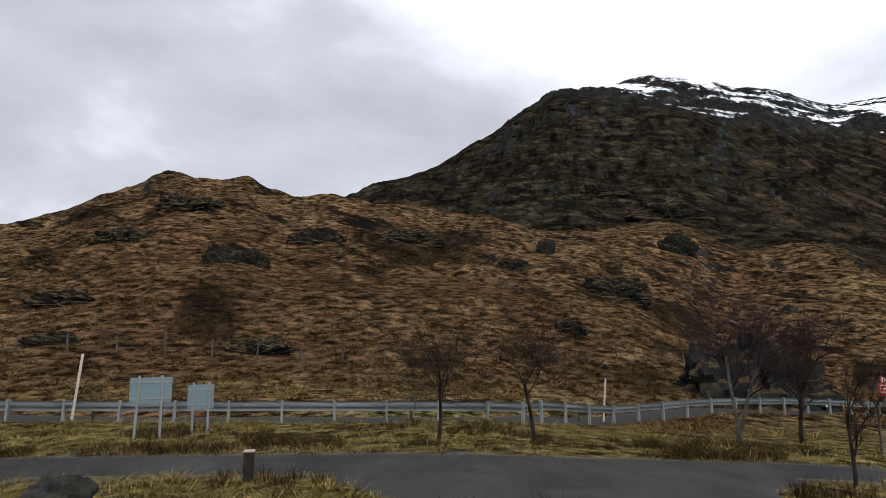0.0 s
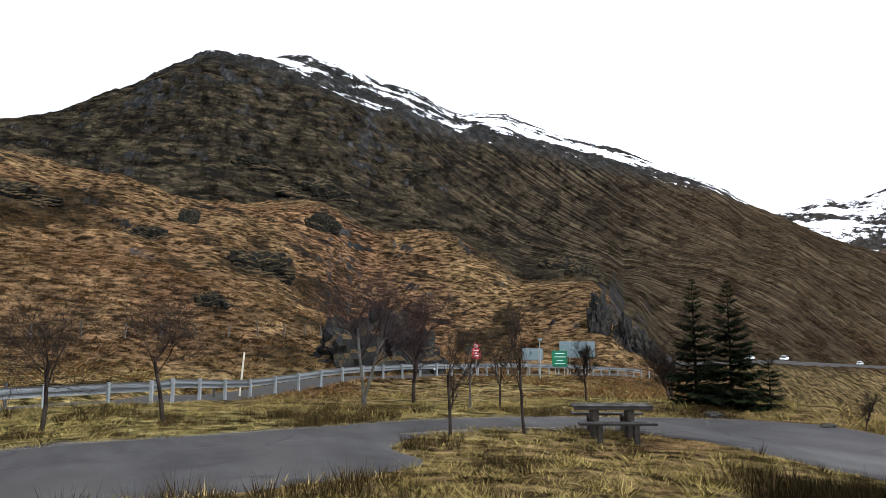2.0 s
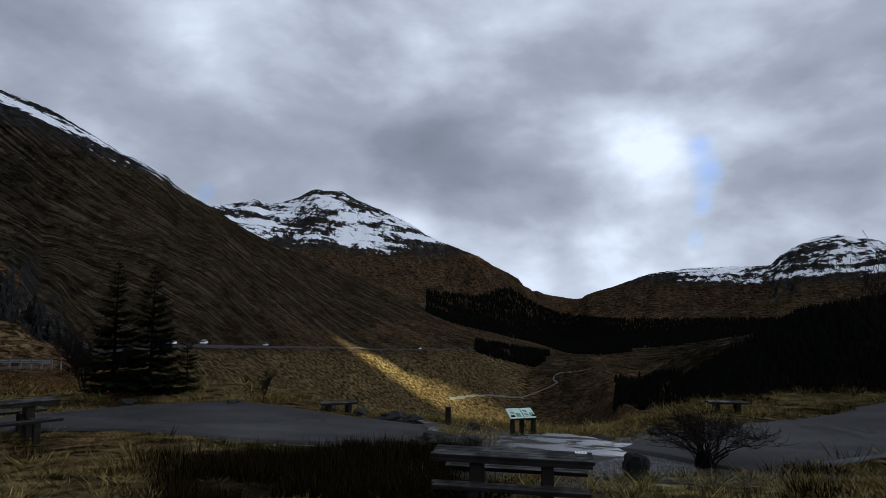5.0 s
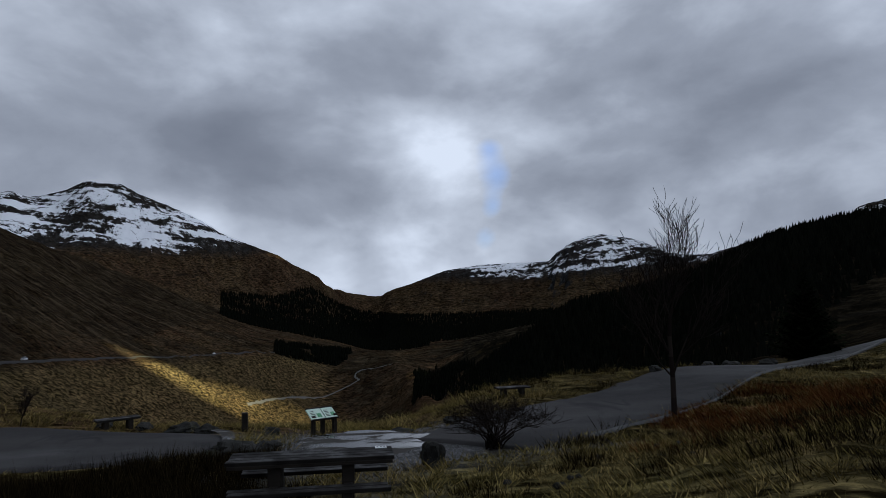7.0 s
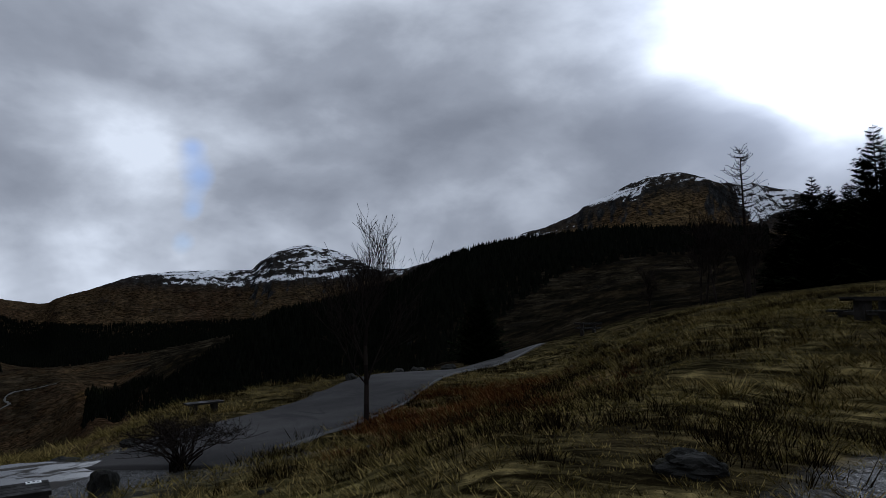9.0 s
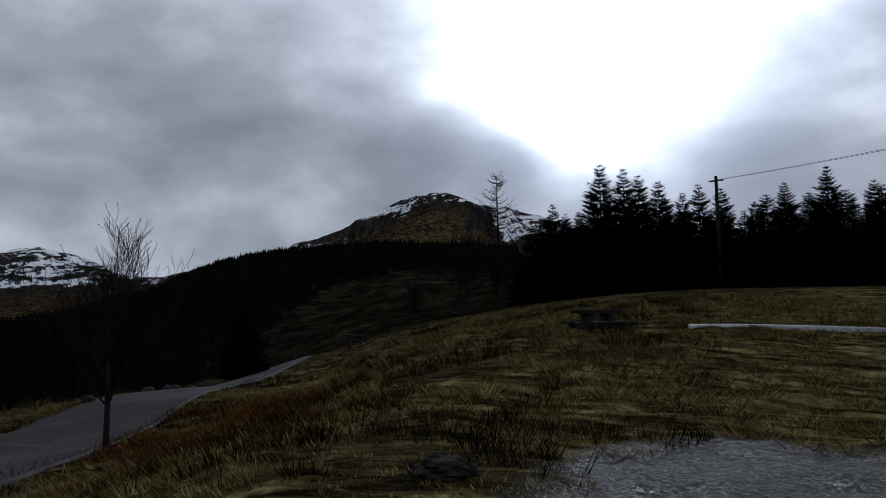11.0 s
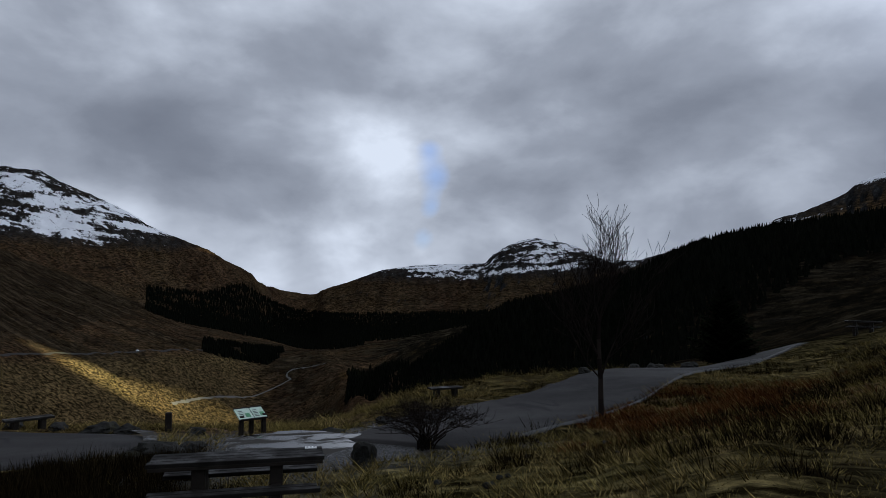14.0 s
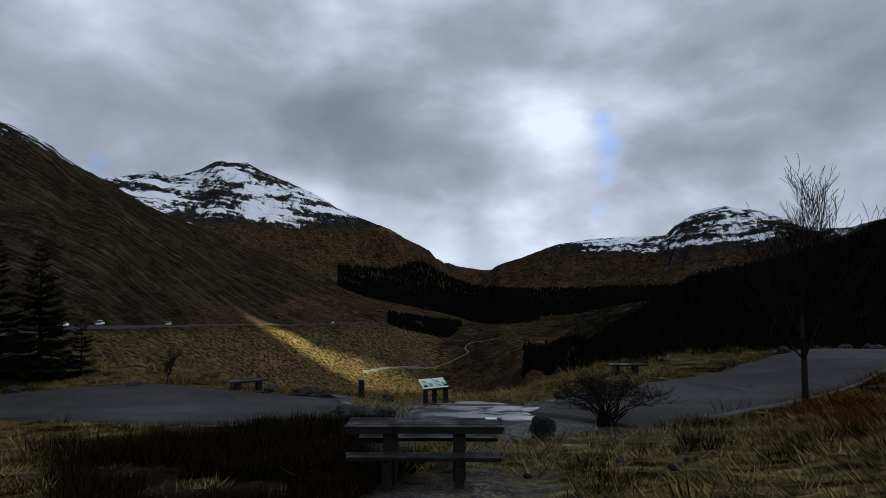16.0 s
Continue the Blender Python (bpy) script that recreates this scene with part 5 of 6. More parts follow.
bare_tree(-0.55, 17.6, 3.7, 1.2, 11, "bare rowan with a fine dark crown on the verge", fork=0.42, depth=4, reach=1.3, upright=0.15, density=0.98, fine=0.0028)
bare_tree(2.1, 18.2, 3.85, 1.05, 12, "bare rowan with a bent dark trunk on the verge", fork=0.6, lean=(-0.12, 0), depth=4, reach=1.35, upright=0.15, density=1.0, fine=0.0028)
bare_tree(8.6, 20.2, 5.7, 0.95, 13, "tall bare birch with purplish twigs and several pale stems", stems=2, twig=M_BIRCH, bark=M_PALEBARK, fork=0.42, upright=0.4, girth=0.8, depth=4, reach=1.15, density=0.95, fine=0.0028)
bare_tree(10.8, 20.9, 4.9, 0.85, 14, "bare birch with purplish twigs behind the lane", twig=M_BIRCH, fork=0.35, upright=0.5, depth=4, reach=1.15, density=1.0, fine=0.0028)
bare_tree(7.9, 13.4, 2.9, 0.55, 15, "young bare tree with a pale trunk", fork=0.35, density=0.7, depth=4, upright=0.9)
bare_tree(9.55, 12.65, 3.5, 0.7, 16, "bare multi-branched tree beside the picnic table", fork=0.22, upright=0.85, density=0.75, girth=0.75, depth=4)
bare_tree(11.87, 16.99, 2.3, 0.6, 17, "slender bare sapling in rough grass", density=0.7, depth=4)
bare_tree(16.1, 17.61, 2.4, 0.8, 18, "small bare tree before the road signs", depth=4)
bare_tree(19.89, 17.07, 2.6, 0.9, 19, "spreading bare tree near the spruces", stems=3, fork=0.2, depth=4)
bare_tree(16.81, 8.58, 1.0, 0.7, 20, "tiny bare sapling at the car park edge", depth=4, density=0.7)
bare_tree(11.05, 17.48, 2.6, 0.6, 23, "thin bare sapling beside the lane", density=0.7, depth=4, bark=M_PALEBARK)
bare_tree(14.13, -6.85, 5.5, 0.78, 27, "slim bare tree with upswept twigs beside the lane", fork=0.2, upright=1.1, depth=4, girth=0.85, density=0.85, reach=1.2, fine=0.005)
bare_tree(30.35, -37.02, 3.6, 0.8, 25, "small bare tree beyond the lane", depth=4)
def bare_larch(x, y, height, seed, label):
    """A straight trunk with short upturned side branches."""
    rnd = random.Random(seed)
    root = thing("larch", x, y, None, 0, label, "tree", "", 0.05)
    trunk = [(0.02 * i, 0, height * i / 10, 0.02 * (i + 1), 0, height * (i + 1) / 10, 0.14 * (1.04 - i / 10), 0.14 * (0.94 - i / 10) + 0.01) for i in range(10)]
    arms = []
    for k in range(90):
        f = rnd.uniform(0.3, 0.99)
        a, L = rnd.uniform(0, 6.283), (1.05 - f) * 2.6 * rnd.uniform(0.5, 1.1) + 0.35
        p = Vector((0.2 * f, 0, height * f))
        for i in range(3):
            q = p + Vector((math.cos(a), math.sin(a), 0.1 + 0.35 * i)) * (L / 3)
            arms.append((*p, *q, 0.03 - 0.007 * i, 0.023 - 0.006 * i))
            w = q + Vector((rnd.gauss(0, 0.5), rnd.gauss(0, 0.5), rnd.uniform(0.1, 0.6))) * (0.4 * L)
            arms.append((*q, *w, 0.014, 0.010))
            p = q
    sticks("trunk", trunk, M_BARK, root, 8)
    tagged(sticks("crown", arms, M_BARK, root, 3), kind="stuff")


bare_larch(21.52, -34.99, 9.0, 26, "tall bare larch with short upturned side branches")
for k, (px, py, h) in enumerate(((21.64, -32, 5.2), (23.42, -33.12, 5.8), (20.44, -32.88, 4.8), (24.4, -35.13, 6.0), (22.5, -37.2, 5.4))):
    bare_tree(px, py, h, 0.6, 30 + k, "thin bare tree at the wood's edge", fork=0.35, depth=4, density=0.8, girth=0.7, fine=0.009)


def bare_shrub(x, y, radius, height, seed, label):
    rnd = random.Random(seed)
    root = thing("shrub", x, y, None, 0, label, "shrub", "bare shrubs")
    stems, twigs = [], []
    for k in range(46):
        a, t = rnd.uniform(0, 6.28), math.sqrt(rnd.random())
        p = Vector((rnd.uniform(-0.2, 0.2), rnd.uniform(-0.2, 0.2), -0.05))
        end = Vector((math.cos(a) * radius * t, math.sin(a) * radius * t, height * (1 - 0.45 * t * t)))
        n = 6
        for i in range(n):
            f = (i + 1) / n
            q = Vector((0, 0, 0)).lerp(end, f) + Vector((rnd.gauss(0, 0.05), rnd.gauss(0, 0.05), 0.22 * height * math.sin(f * 3.0)))
            stems.append((*p, *q, 0.016 * (1.15 - f), 0.016 * (1.0 - 0.85 * f)))
            for _ in range(5 if i > 1 else 0):
                d = Vector((rnd.gauss(0, 1), rnd.gauss(0, 1), abs(rnd.gauss(0.4, 0.6)))).normalized()
                w = q + d * rnd.uniform(0.12, 0.3)
                twigs.append((*q, *w, 0.005, 0.002))
                for _ in range(2):
                    d2 = (d + Vector((rnd.gauss(0, 0.7), rnd.gauss(0, 0.7), rnd.gauss(0.2, 0.5)))).normalized()
                    twigs.append((*w, *(w + d2 * rnd.uniform(0.06, 0.16)), 0.003, 0.0015))
            p = q
    tagged(sticks("crown", np.concatenate([np.array(stems), np.array(twigs)]), M_BARK, root, 3), kind="stuff")


bare_shrub(12.0, -2.27, 1.12, 0.78, 41, "domed leafless shrub beside the puddle")


# ---- conifers ----
def conifer(x, y, height, radius, seed, label, name="spruce", rows=30, per=8, droop=0.35, bare=0.06, fronds=13, group="spruces", turn=0.0, z=None):
    rnd = random.Random(seed)
    root = thing(name, x, y, z, turn, label, "tree", group, 0.05)
    trunk = [(0, 0, height * i / 8, 0, 0, height * (i + 1) / 8, 0.017 * height * (1 - i / 8.6), 0.017 * height * (1 - (i + 1) / 8.6)) for i in range(8)]
    verts, faces, wood = [], [], []
    for k in range(rows):
        f = (k + rnd.uniform(-0.3, 0.3)) / rows
        z0 = height * (bare + (1 - bare) * f)
        reach = radius * (1 - f) ** 0.85 * rnd.uniform(0.8, 1.12) + 0.05 * radius
        for j in range(max(4, round(per * (1 - 0.45 * f)))):
            a = rnd.uniform(0, 6.283)
            L = reach * rnd.uniform(0.65, 1.12)
            out = Vector((math.cos(a), math.sin(a), 0))
            tan = Vector((-math.sin(a), math.cos(a), 0))
            rise = 0.35 * f - droop * (1 - f)

            def rib(t):
                return out * (L * t) + Vector((0, 0, z0 + L * (rise * t + 0.30 * t * t * (1 - 0.4 * f))))
            wood.append((*rib(0), *rib(0.9), 0.012 * L + 0.004, 0.004))
            for i in range(fronds):
                t = 0.12 + 0.88 * (i + rnd.random()) / fronds
                p = rib(t)
                for s in (-1, 1):
                    w = (L * 0.36 * (1.15 - t) + 0.02 * height * (1 - 0.6 * f)) * rnd.uniform(0.6, 1.3)
                    tip = p + tan * (s * w) + out * (w * 0.75) + Vector((0, 0, -w * rnd.uniform(0.1, 0.55)))
                    back = p - out * (L * 0.06) + Vector((0, 0, 0.01))
                    b = len(verts)
                    verts += [tuple(back), tuple(p + out * (L * 0.10)), tuple(tip)]
                    faces.append((b, b + 1, b + 2))
            b = len(verts)
            tip = rib(1.08)
            verts += [tuple(rib(0.8) + tan * 0.03), tuple(rib(0.8) - tan * 0.03), tuple(tip)]
            faces.append((b, b + 1, b + 2))
    sticks("trunk", trunk, M_BARK, root, 8)
    tagged(sticks("branchwork", wood, M_BARK, root, 3), kind="stuff")
    ob = tagged(new("crown", sheet("crown", verts, faces, M_NEEDLE, False)), kind="stuff")
    ob.parent = root
    return root


conifer(17.58, 14.04, 4.25, 0.95, 51, "dark layered spruce beside the car park", rows=26, per=10)
conifer(17.33, 12.56, 4.0, 1.05, 52, "dark layered spruce with drooping boughs", rows=26, per=11)
conifer(18.2, 11.9, 1.9, 0.65, 53, "small dark spruce at the foot of larger ones", rows=14, per=8)
conifer(31.3, -22.63, 4.6, 1.75, 54, "dense dark rounded conifer beside the climbing lane", rows=34, per=12, droop=0.1, fronds=15, bare=0.02)

# the wood on the rise
WOOD = [
    (153.21, 46, 10.1), (154.31, 52, 9.27), (155.52, 47, 9.44), (157.42, 46, 13.48), (159.43, 48, 12.93), (160.64, 46, 12.29),
    (162.34, 45, 11.74), (164.25, 47, 10.58), (165.55, 46, 11.14), (167.26, 45, 10.69), (169.76, 44, 9.43), (171.96, 46, 10.73),
    (174.96, 45, 11.63), (177.96, 47, 10.23), (180.96, 45, 12.03), (184.46, 48, 11.13), (187.96, 46, 11.73),
]
kinds = []
for k in range(4):
    kinds.append(None)
for k, (a, r, e) in enumerate(WOOD):
    px, py = r * math.sin(radians(a)), r * math.cos(radians(a))
    zb = land_at(px, py)
    h = EYE + r * math.tan(radians(e)) - zb
    j = k % 4
    if kinds[j] is None:
        kinds[j] = conifer(px, py, h, h * 0.30, 70 + j, "tall black-green spruce at the wood's edge", rows=38, per=15, fronds=12, bare=0.0, group="wood edge spruces")
        kinds[j]["tall"] = h
    else:
        sc = h / kinds[j]["tall"]
        copy_thing(kinds[j], pose(px, py, zb - 0.05, 0, 0, random.uniform(0, 360)) @ Matrix.Diagonal((sc, sc, sc, 1)))
# a second rank closes the gaps under the tops
for k in range(26):
    a, r = 151 + k * 1.5 + random.uniform(-0.5, 0.5), random.uniform(50, 58)
    px, py = r * math.sin(radians(a)), r * math.cos(radians(a))
    sc = random.uniform(5.4, 7.4) / kinds[k % 4]["tall"]
    copy_thing(kinds[k % 4], pose(px, py, land_at(px, py) - 0.05, 0, 0, random.uniform(0, 360)) @ Matrix.Diagonal((sc * 1.35, sc * 1.35, sc, 1)))

pole = thing("telegraph_pole", 9.89, -42.71, None, 0, "wooden telegraph pole with wires above the wood", "pole")
part("pole", tube(bmesh.new(), (0, 0, -0.3), (0, 0, 10.6 - land_at(9.89, -42.71)), 0.13, 0.10, 8), M_POST, pole)
part("crossarm", boxed(0, 0, 10.3 - land_at(9.89, -42.71), 0.9, 0.09, 0.09), M_POST, pole)
wires = []
for s in (-0.35, 0.35):
    a, b = Vector((s, 0, 10.35 - land_at(9.89, -42.71))), Vector((s - 42, 26, 6.5))
    prev = a
    for i in range(1, 13):
        f = i / 12
        q = a.lerp(b, f) - Vector((0, 0, 4 * 0.9 * f * (1 - f)))
        wires.append((*prev, *q, 0.012, 0.012))
        prev = q
sticks("wire", wires, M_BLACK, pole)


# ---- plantations: uncountable trees ----
def forest(name, places, low, high, label, sides=5, taper=None):
    p = np.asarray(places, float)
    n = len(p)
    rng = np.random.default_rng(len(p))
    z = land(p[:, 0], p[:, 1])
    h = rng.uniform(low, high, n) * np.clip(np.hypot(p[:, 0], p[:, 1]) / 480, 0.22, 1)
    if taper is not None:
        h = h * np.clip((np.degrees(np.arctan2(p[:, 0], p[:, 1])) - taper[0]) / taper[1], 0.12, 1)
    w = h * rng.uniform(0.17, 0.26, n)
    verts, faces = [], []
    per = 2 * sides + 2
    V = np.zeros((n, per, 3))
    for tier, (z0, z1, s) in enumerate(((0.0, 0.62, 1.0), (0.42, 1.0, 0.62))):
        for k in range(sides):
            t = 2 * math.pi * (k + 0.5 * tier) / sides
            rr = w * s * rng.uniform(0.7, 1.25, n)
            V[:, tier * (sides + 1) + k] = np.stack([p[:, 0] + rr * math.cos(t), p[:, 1] + rr * math.sin(t), z + h * (z0 + rng.uniform(-0.05, 0.05, n)) - 0.3], 1)
        V[:, tier * (sides + 1) + sides] = np.stack([p[:, 0] + rng.normal(0, 0.02, n) * h, p[:, 1] + rng.normal(0, 0.02, n) * h, z + h * z1], 1)
    base = np.arange(n)[:, None] * per
    F = []
    for tier in range(2):
        o = tier * (sides + 1)
        for k in range(sides):
            F.append(base + np.array([[o + k, o + (k + 1) % sides, o + sides]]))
    ob = new(name, sheet(name, V.reshape(-1, 3), np.concatenate(F), M_FOREST, False))
    return tagged(ob, label, "forest", kind="stuff")


def sow(count, a0, a1, keep, seed):
    """Random places, kept by a test on bearing and distance."""
    rng = np.random.default_rng(seed)
    a = rng.uniform(a0, a1, count)
    r1, r2 = np.interp(a, AZ_TABLE, ring(FIRST, AZ_TABLE, 1)), np.interp(a, AZ_TABLE, ring(MOUNTAIN, AZ_TABLE, 1))
    u = rng.random(count)
    r = keep(a, r1, r2, u)
    ok = np.isfinite(r)
    a, r = np.radians(a[ok]), r[ok]
    return np.stack([r * np.sin(a), r * np.cos(a)], 1)


def right_slope(a, r1, r2, u):
    lo = np.interp(a, [95.7, 97, 98.5, 102, 108, 118, 124, 128, 134, 145], [0.97, 0.75, 0.45, 0.26, 0.17, 0.12, 0.13, 0.34, 0.48, 0.5]) * r1
    hi = r1 * np.interp(a, [96.5, 125, 145], [1.1, 1.1, 1.35])
    r = lo + (hi - lo) * u**0.75
    x, y = r * np.sin(np.radians(a)), r * np.cos(np.radians(a))
    gap = fbm(x, y, 70, 3, 0.5, 91)
    return np.where(gap > -0.52, r, np.nan)


forest("plantation", sow(16000, 95.8, 150, right_slope, 5), 6, 12, "dark spruce plantation on the valley side", taper=(95.4, 9.0))


def band(count, a0, a1, r0, r1, low, high, seed, holes=0.6, grain=120):
    """Places between two distances whose ground lies between two slopes of sight, each a table over the bearing."""
    rng = np.random.default_rng(seed)
    a, r = rng.uniform(a0, a1, count), r0 + (r1 - r0) * rng.random(count) ** 0.8
    x, y = r * np.sin(np.radians(a)), r * np.cos(np.radians(a))
    e = np.degrees(np.arctan2(land(x, y) - EYE, r))
    wob = 0.12 * fbm(x, y, grain, 3, 0.5, seed + 3)
    ok = (e > np.interp(a, *zip(*low)) + wob) & (e < np.interp(a, *zip(*high)) + wob) & (fbm(x, y, grain, 3, 0.5, seed + 7) < holes)
    return np.stack([x[ok], y[ok]], 1)


BLOCK_TOP = [(76.9, 0.85), (79.6, 0.5), (82.1, 0.4), (83.4, 0.95), (84.7, 1.1), (85.9, 0.2), (87.2, -0.4), (88.5, -0.9), (92, -1.5), (95, -3.0)]
BLOCK_LOW = [(76.9, -1.2), (81.6, -3.2), (87, -4.6), (95, -5.2)]
forest("plantation", band(42000, 76.95, 95, 1880, 3900, BLOCK_LOW, BLOCK_TOP, 6, 0.9), 10, 17, "dark square spruce plantation below the snowy mountain")
forest("plantation", band(30000, 90.5, 112, 2000, 3500, [(90, -3.4), (96, -3.9), (99, -4.6), (112, -5)], [(90, -1.1), (92.3, -1.45), (97.3, -1.35), (103.5, -1.2), (112, -1.0)], 8, 0.9), 10, 17, "dark far spruce forest below the snowy ridge")
forest("plantation", band(16000, 81.4, 88.6, 880, 1850, [(81.4, -4.6), (82.1, -4.8), (84, -5.2), (86.7, -5.7), (88.6, -4.9)], [(81.4, -3.6), (84, -4.15), (87.2, -4.5), (88.6, -4.85)], 9, 0.02, 38), 7, 12, "small dark clumps of spruce in the valley")
forest("thicket", band(5000, 93.5, 99, 450, 900, [(93, -9.5), (96, -9.2), (99, -7.5)], [(93, -6.4), (96, -6.2), (99, -5.8)], 12, -0.12, 26), 4, 8, "scattered dark bushes on the valley floor")


# ---- the far road on the mountain's flank, and the valley track ----
def far_road():
    a = np.arange(48.5, 83.5, 0.5)
    r = ring(FIRST, a, 1)
    return np.stack([r * np.sin(np.radians(a)), r * np.cos(np.radians(a))], 1)


def hill_ribbon(name, line, half, material, label, lift):
    d = np.gradient(line, axis=0)
    nrm = np.stack([-d[:, 1], d[:, 0]], 1) / np.hypot(d[:, 0], d[:, 1])[:, None]
    cols = (-1.9, -1, 0, 1, 1.9)
    v = np.stack([line + nrm * half * u for u in cols], 1).reshape(-1, 2)
    raw = land(v[:, 0], v[:, 1]).reshape(-1, 5)
    z = np.repeat(raw[:, 2:3], 5, 1) + lift
    z[:, 0], z[:, 4] = raw[:, 0] - 0.4, raw[:, 4] - 0.4
    f = [(5 * i + k, 5 * i + k + 1, 5 * i + k + 6, 5 * i + k + 5) for i in range(len(line) - 1) for k in range(4)]
    return tagged(new(name, sheet(name, np.column_stack([v, z.ravel()]), f, material)), label, "road", kind="structure")


M_TRACK = plain_material("pale_gravel", (0.10, 0.096, 0.088), 0.95, 0, 0.3, 2.0, 0.05)
FAR_ROAD = far_road()
hill_ribbon("road_far", FAR_ROAD, 0.8, M_FARROAD, "main road cut across the mountain's flank", 0.5)
hill_ribbon("track", spline([(545, 105), (610, 101), (668, 93), (740, 76), (790, 57), (815, 38), (832, 20), (862, 24), (885, 22), (890, 8), (868, -8), (850, -30)], 10, False), 1.1, M_TRACK, "pale gravel track winding down the valley", 0.35)


def car(x, y, turn, paint, label):
    root = thing("car", x, y, land_at(x, y) + 0.55, turn, label, "car", "cars on the far road")
    body = bmesh.new()
    box(body, 0, 0, 0.62, 4.3, 1.75, 0.62, 0.16)
    part("body", body, paint, root)
    cab = boxed(-0.15, 0, 1.18, 2.3, 1.55, 0.55, 0.2)
    part("cabin", cab, M_GLASS, root, "dark glazed cabin")
    part("roof", boxed(-0.15, 0, 1.46, 1.7, 1.4, 0.06, 0.02), paint, root)
    for sx in (-1, 1):
        for sy in (-1, 1):
            wheel = part("wheel", tube(bmesh.new(), (sx * 1.35, sy * 0.78, 0.31), (sx * 1.35, sy * 0.9, 0.31), 0.31, 0.31, 14), M_BLACK, root)
            part("rim", tube(bmesh.new(), (sx * 1.35, sy * 0.8, 0.31), (sx * 1.35, sy * 0.91, 0.31), 0.19, 0.19, 12), M_STEEL, wheel)
    for s in (-1, 1):
        part("headlight", boxed(2.14, s * 0.6, 0.72, 0.06, 0.3, 0.14, 0.02), M_WHITE, root)
    part("windscreen", boxed(1.0, 0, 1.2, 0.05, 1.3, 0.4, 0.01), M_GLASS, root)


M_SILVER = plain_material("silver_paint", (0.55, 0.56, 0.58), 0.3, 0.3, 0.05)
for k, (i, paint, what) in enumerate(((14, M_WHITE, "white car on the far mountain road"), (19, M_WHITE, "white van-like car on the far road"), (29, M_SILVER, "silver car on the far mountain road"), (56, M_WHITE, "white car far down the mountain road"))):
    p, q = FAR_ROAD[i], FAR_ROAD[i + 1]
    car(p[0], p[1], math.degrees(math.atan2(q[1] - p[1], q[0] - p[0])), paint, what)

# ---- grass, rushes and tussocks ----
def blades(name, x, y, per, height, spread, width, material, label, seed, lean=0.5, rough_land=True):
    """Clumps of thin blades: one triangle a blade."""
    rng = np.random.default_rng(seed)
    n = len(x)
    z = land(x, y)
    size = rng.uniform(0.5, 1.3, n) * (1 + 0.55 * fbm(x, y, 1.7, 2, 0.5, seed))
    cx, cy, cz, cs = (np.repeat(v, per) for v in (x, y, z, size))
    m = n * per
    a, t = rng.uniform(0, 2 * math.pi, m), np.sqrt(rng.random(m))
    bx, by = cx + np.cos(a) * t * spread * cs, cy + np.sin(a) * t * spread * cs
    h = height * cs * rng.uniform(0.55, 1.25, m)
    out = lean * (0.35 + t) * h
    tx, ty = bx + np.cos(a) * out + rng.normal(0, 0.12, m) * h, by + np.sin(a) * out + rng.normal(0, 0.12, m) * h
    tz = cz + h * rng.uniform(0.75, 1.0, m)
    w = width * rng.uniform(0.6, 1.3, m)
    q = rng.uniform(0, 2 * math.pi, m)
    dx, dy = np.cos(q) * w, np.sin(q) * w
    V = np.stack([np.stack([bx - dx, by - dy, cz - 0.04], 1), np.stack([bx + dx, by + dy, cz - 0.04], 1), np.stack([tx, ty, tz], 1)], 1).reshape(-1, 3)
    ob = new(name, sheet(name, V, np.arange(3 * m).reshape(-1, 3), material, False))
    return tagged(ob, label, "grass", kind="stuff")


def clear_of_paving(x, y, margin=0.15):
    d = np.minimum(np.minimum(distance_to(ACCESS, x, y) - 1.1, distance_to(LANE, x, y) - 1.0), distance_to(EXIT, x, y) - 1.55)
    d = np.minimum(d, distance_to(TRUNK, x, y) - 1.3)
    for poly in (CARPARK, SPUR, POOL):
        e = distance_to(np.vstack([poly, poly[:1]]), x, y)
        d = np.minimum(d, np.where(inside(poly, x, y), -e, e))
    e = distance_to(np.vstack([GRAVEL, GRAVEL[:1]]), x, y)
    d = np.minimum(d, np.where(inside(GRAVEL, x, y), -e, e))
    table = np.hypot((x - 7.6) / 1.0, (y - 0.2) / 1.0) - 1.3
    return (d > margin) & (table > 0)


def scatter(count, a0, a1, r0, r1, seed, power=0.75, test=None, margin=0.12):
    rng = np.random.default_rng(seed)
    a = np.radians(rng.uniform(a0, a1, count))
    r = r0 + (r1 - r0) * rng.random(count) ** power
    x, y = r * np.sin(a), r * np.cos(a)
    ok = clear_of_paving(x, y, margin)
    # thin out toward the limits of the patch
    edge = np.minimum(np.minimum(a - radians(a0), radians(a1) - a) * r, np.minimum(r - r0, r1 - r))
    ok &= rng.random(count) < 0.15 + edge / 2.0
    if test is not None:
        ok &= test(x, y, np.degrees(a), r)
    return x[ok], y[ok]


def patchy(size, seed, level):
    return lambda x, y, a, r: fbm(x, y, size, 3, 0.5, seed) > level


def off_bed(size, seed, level):
    """As patchy, but thin within the rush bed."""
    return lambda x, y, a, r: (fbm(x, y, size, 3, 0.5, seed) > level) & ((a < 55) | (a > 84) | (r < 5.5) | (r > 13.2) | (fbm(x, y, 0.8, 2, 0.5, seed + 5) > 0.3))


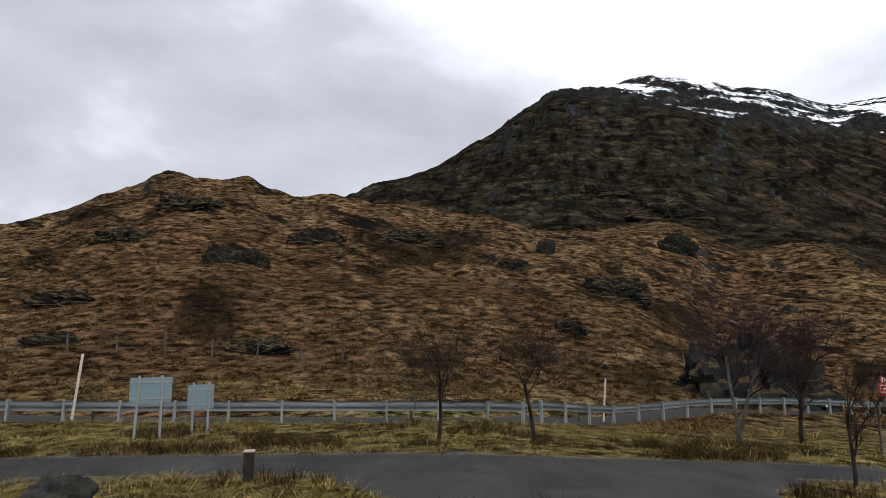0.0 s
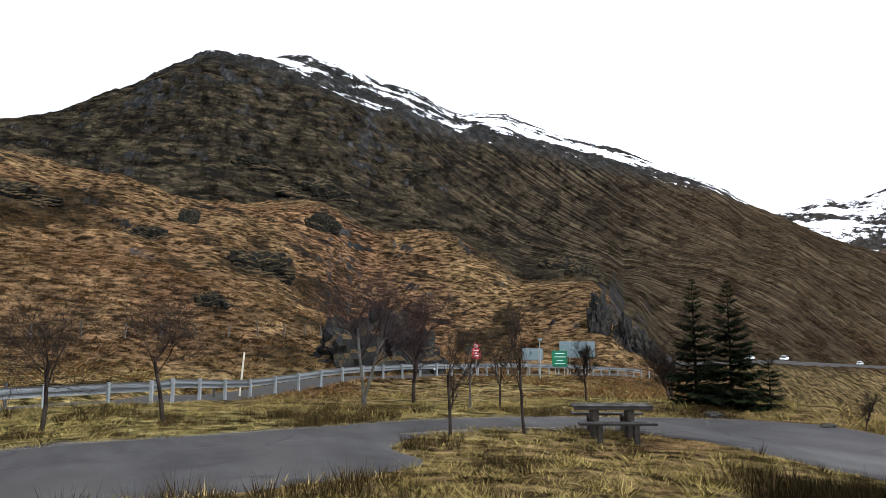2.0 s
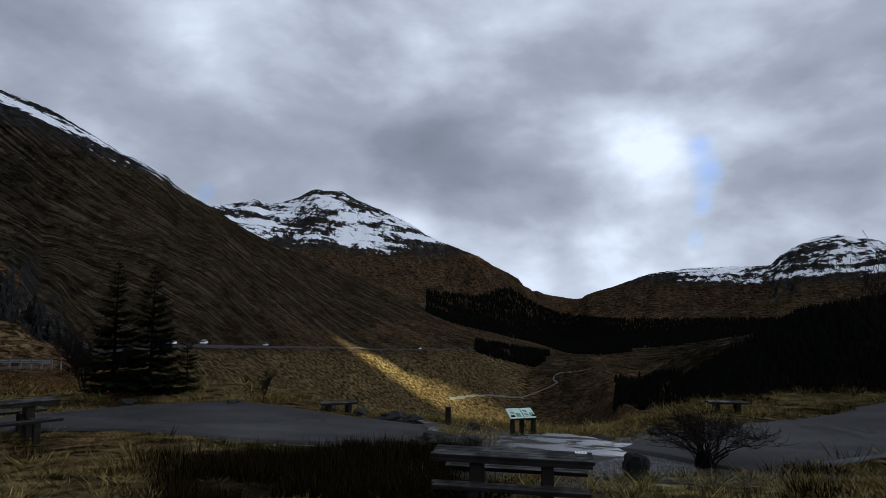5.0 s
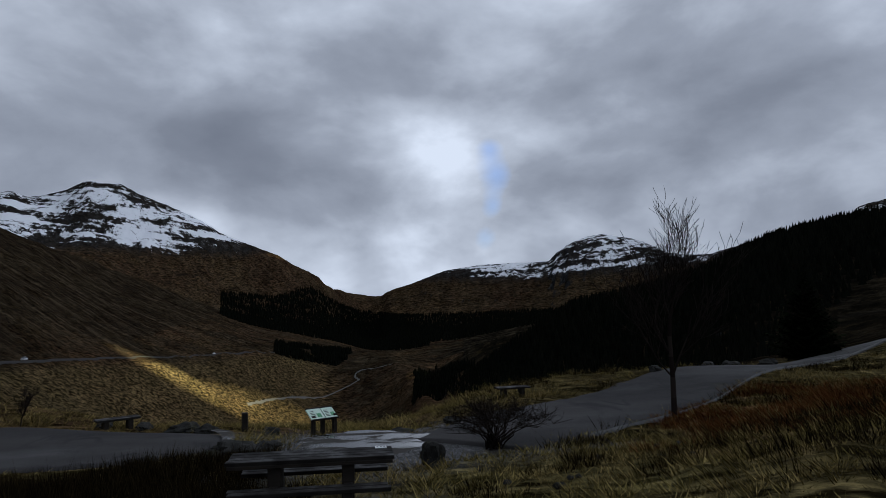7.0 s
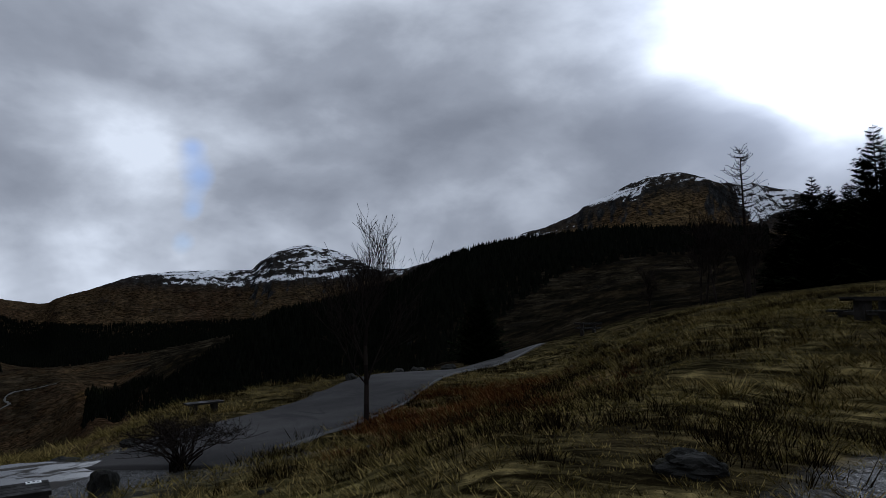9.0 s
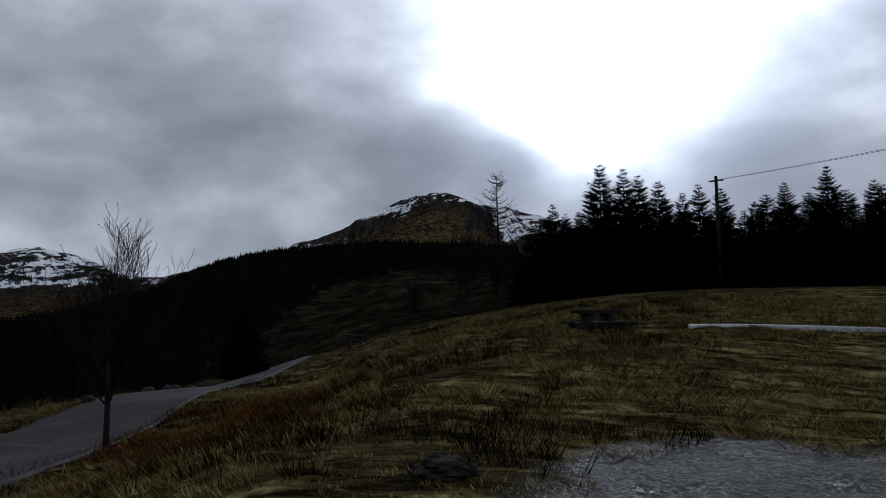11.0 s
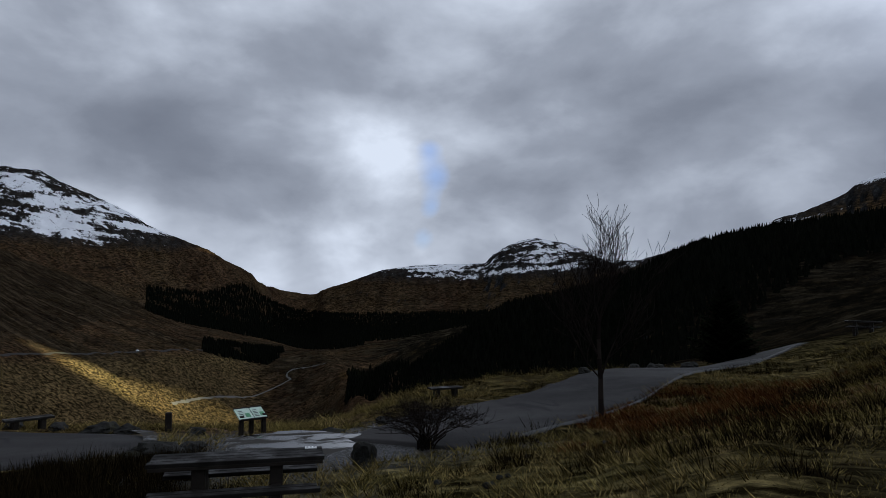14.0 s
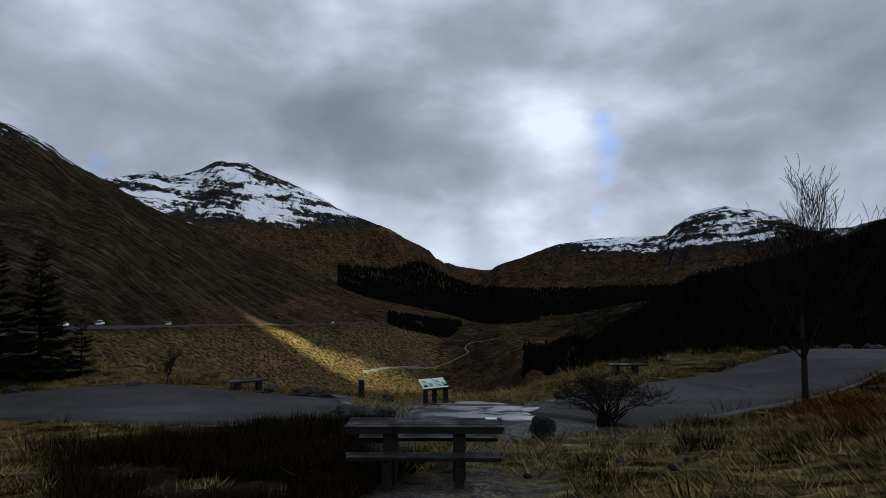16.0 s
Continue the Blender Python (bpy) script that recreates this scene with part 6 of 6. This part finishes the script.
M_BRACKEN = island_material("dead_bracken", ((0.0, (0.024, 0.008, 0.003)), (0.5, (0.085, 0.032, 0.010)), (1.0, (0.19, 0.082, 0.028))))
x, y = scatter(26000, -42, 190, 2.2, 24, 201, 0.72, off_bed(2.5, 211, -0.4), -0.1)
blades("dead_grass", x, y, 15, 0.085, 0.13, 0.010, M_TUFT, "short dead straw-coloured grass", 221, 1.5)
x, y = scatter(9000, -42, 190, 7, 34, 202, 0.8, off_bed(3.5, 212, 0.05))
blades("tussock_grass", x, y, 18, 0.19, 0.17, 0.010, M_TUFT, "tussocks of pale winter grass", 222, 1.2)
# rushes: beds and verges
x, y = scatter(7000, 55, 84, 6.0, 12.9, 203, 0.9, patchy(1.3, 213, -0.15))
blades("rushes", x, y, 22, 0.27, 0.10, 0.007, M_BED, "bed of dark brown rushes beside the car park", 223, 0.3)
x, y = scatter(6000, -42, 55, 16, 21.5, 204, 1.0, patchy(1.2, 214, 0.12))
blades("rushes", x, y, 18, 0.23, 0.12, 0.008, M_RUSH, "brown rushes and bracken along the verge", 224, 0.5)
x, y = scatter(8500, 96, 168, 6, 30, 205, 0.9, patchy(1.3, 215, 0.12))
blades("rushes", x, y, 16, 0.20, 0.15, 0.008, M_BED, "scattered dark rush clumps on the slope", 225, 0.5)
x, y = scatter(2600, -30, 60, 8.5, 15, 206, 0.9, patchy(1.4, 216, 0.22))
blades("rushes", x, y, 18, 0.28, 0.11, 0.008, M_RUSH, "brown tufts of rush on the traffic island", 226, 0.35)
x, y = scatter(5200, 112, 140, 10.5, 20, 208, 0.9, patchy(1.8, 218, -0.12))
blades("dead_bracken", x, y, 14, 0.12, 0.18, 0.011, M_BRACKEN, "low rusty dead bracken on the slope", 228, 1.0)
# tussocks on the hillside
x, y = scatter(15000, -42, 52, 26.5, 105, 207, 1.0, patchy(14, 217, -0.4))
blades("hill_tussocks", x, y, 12, 0.17, 0.36, 0.036, M_HILLTUFT, "coarse russet tussock grass over the hillside", 227, 1.6)
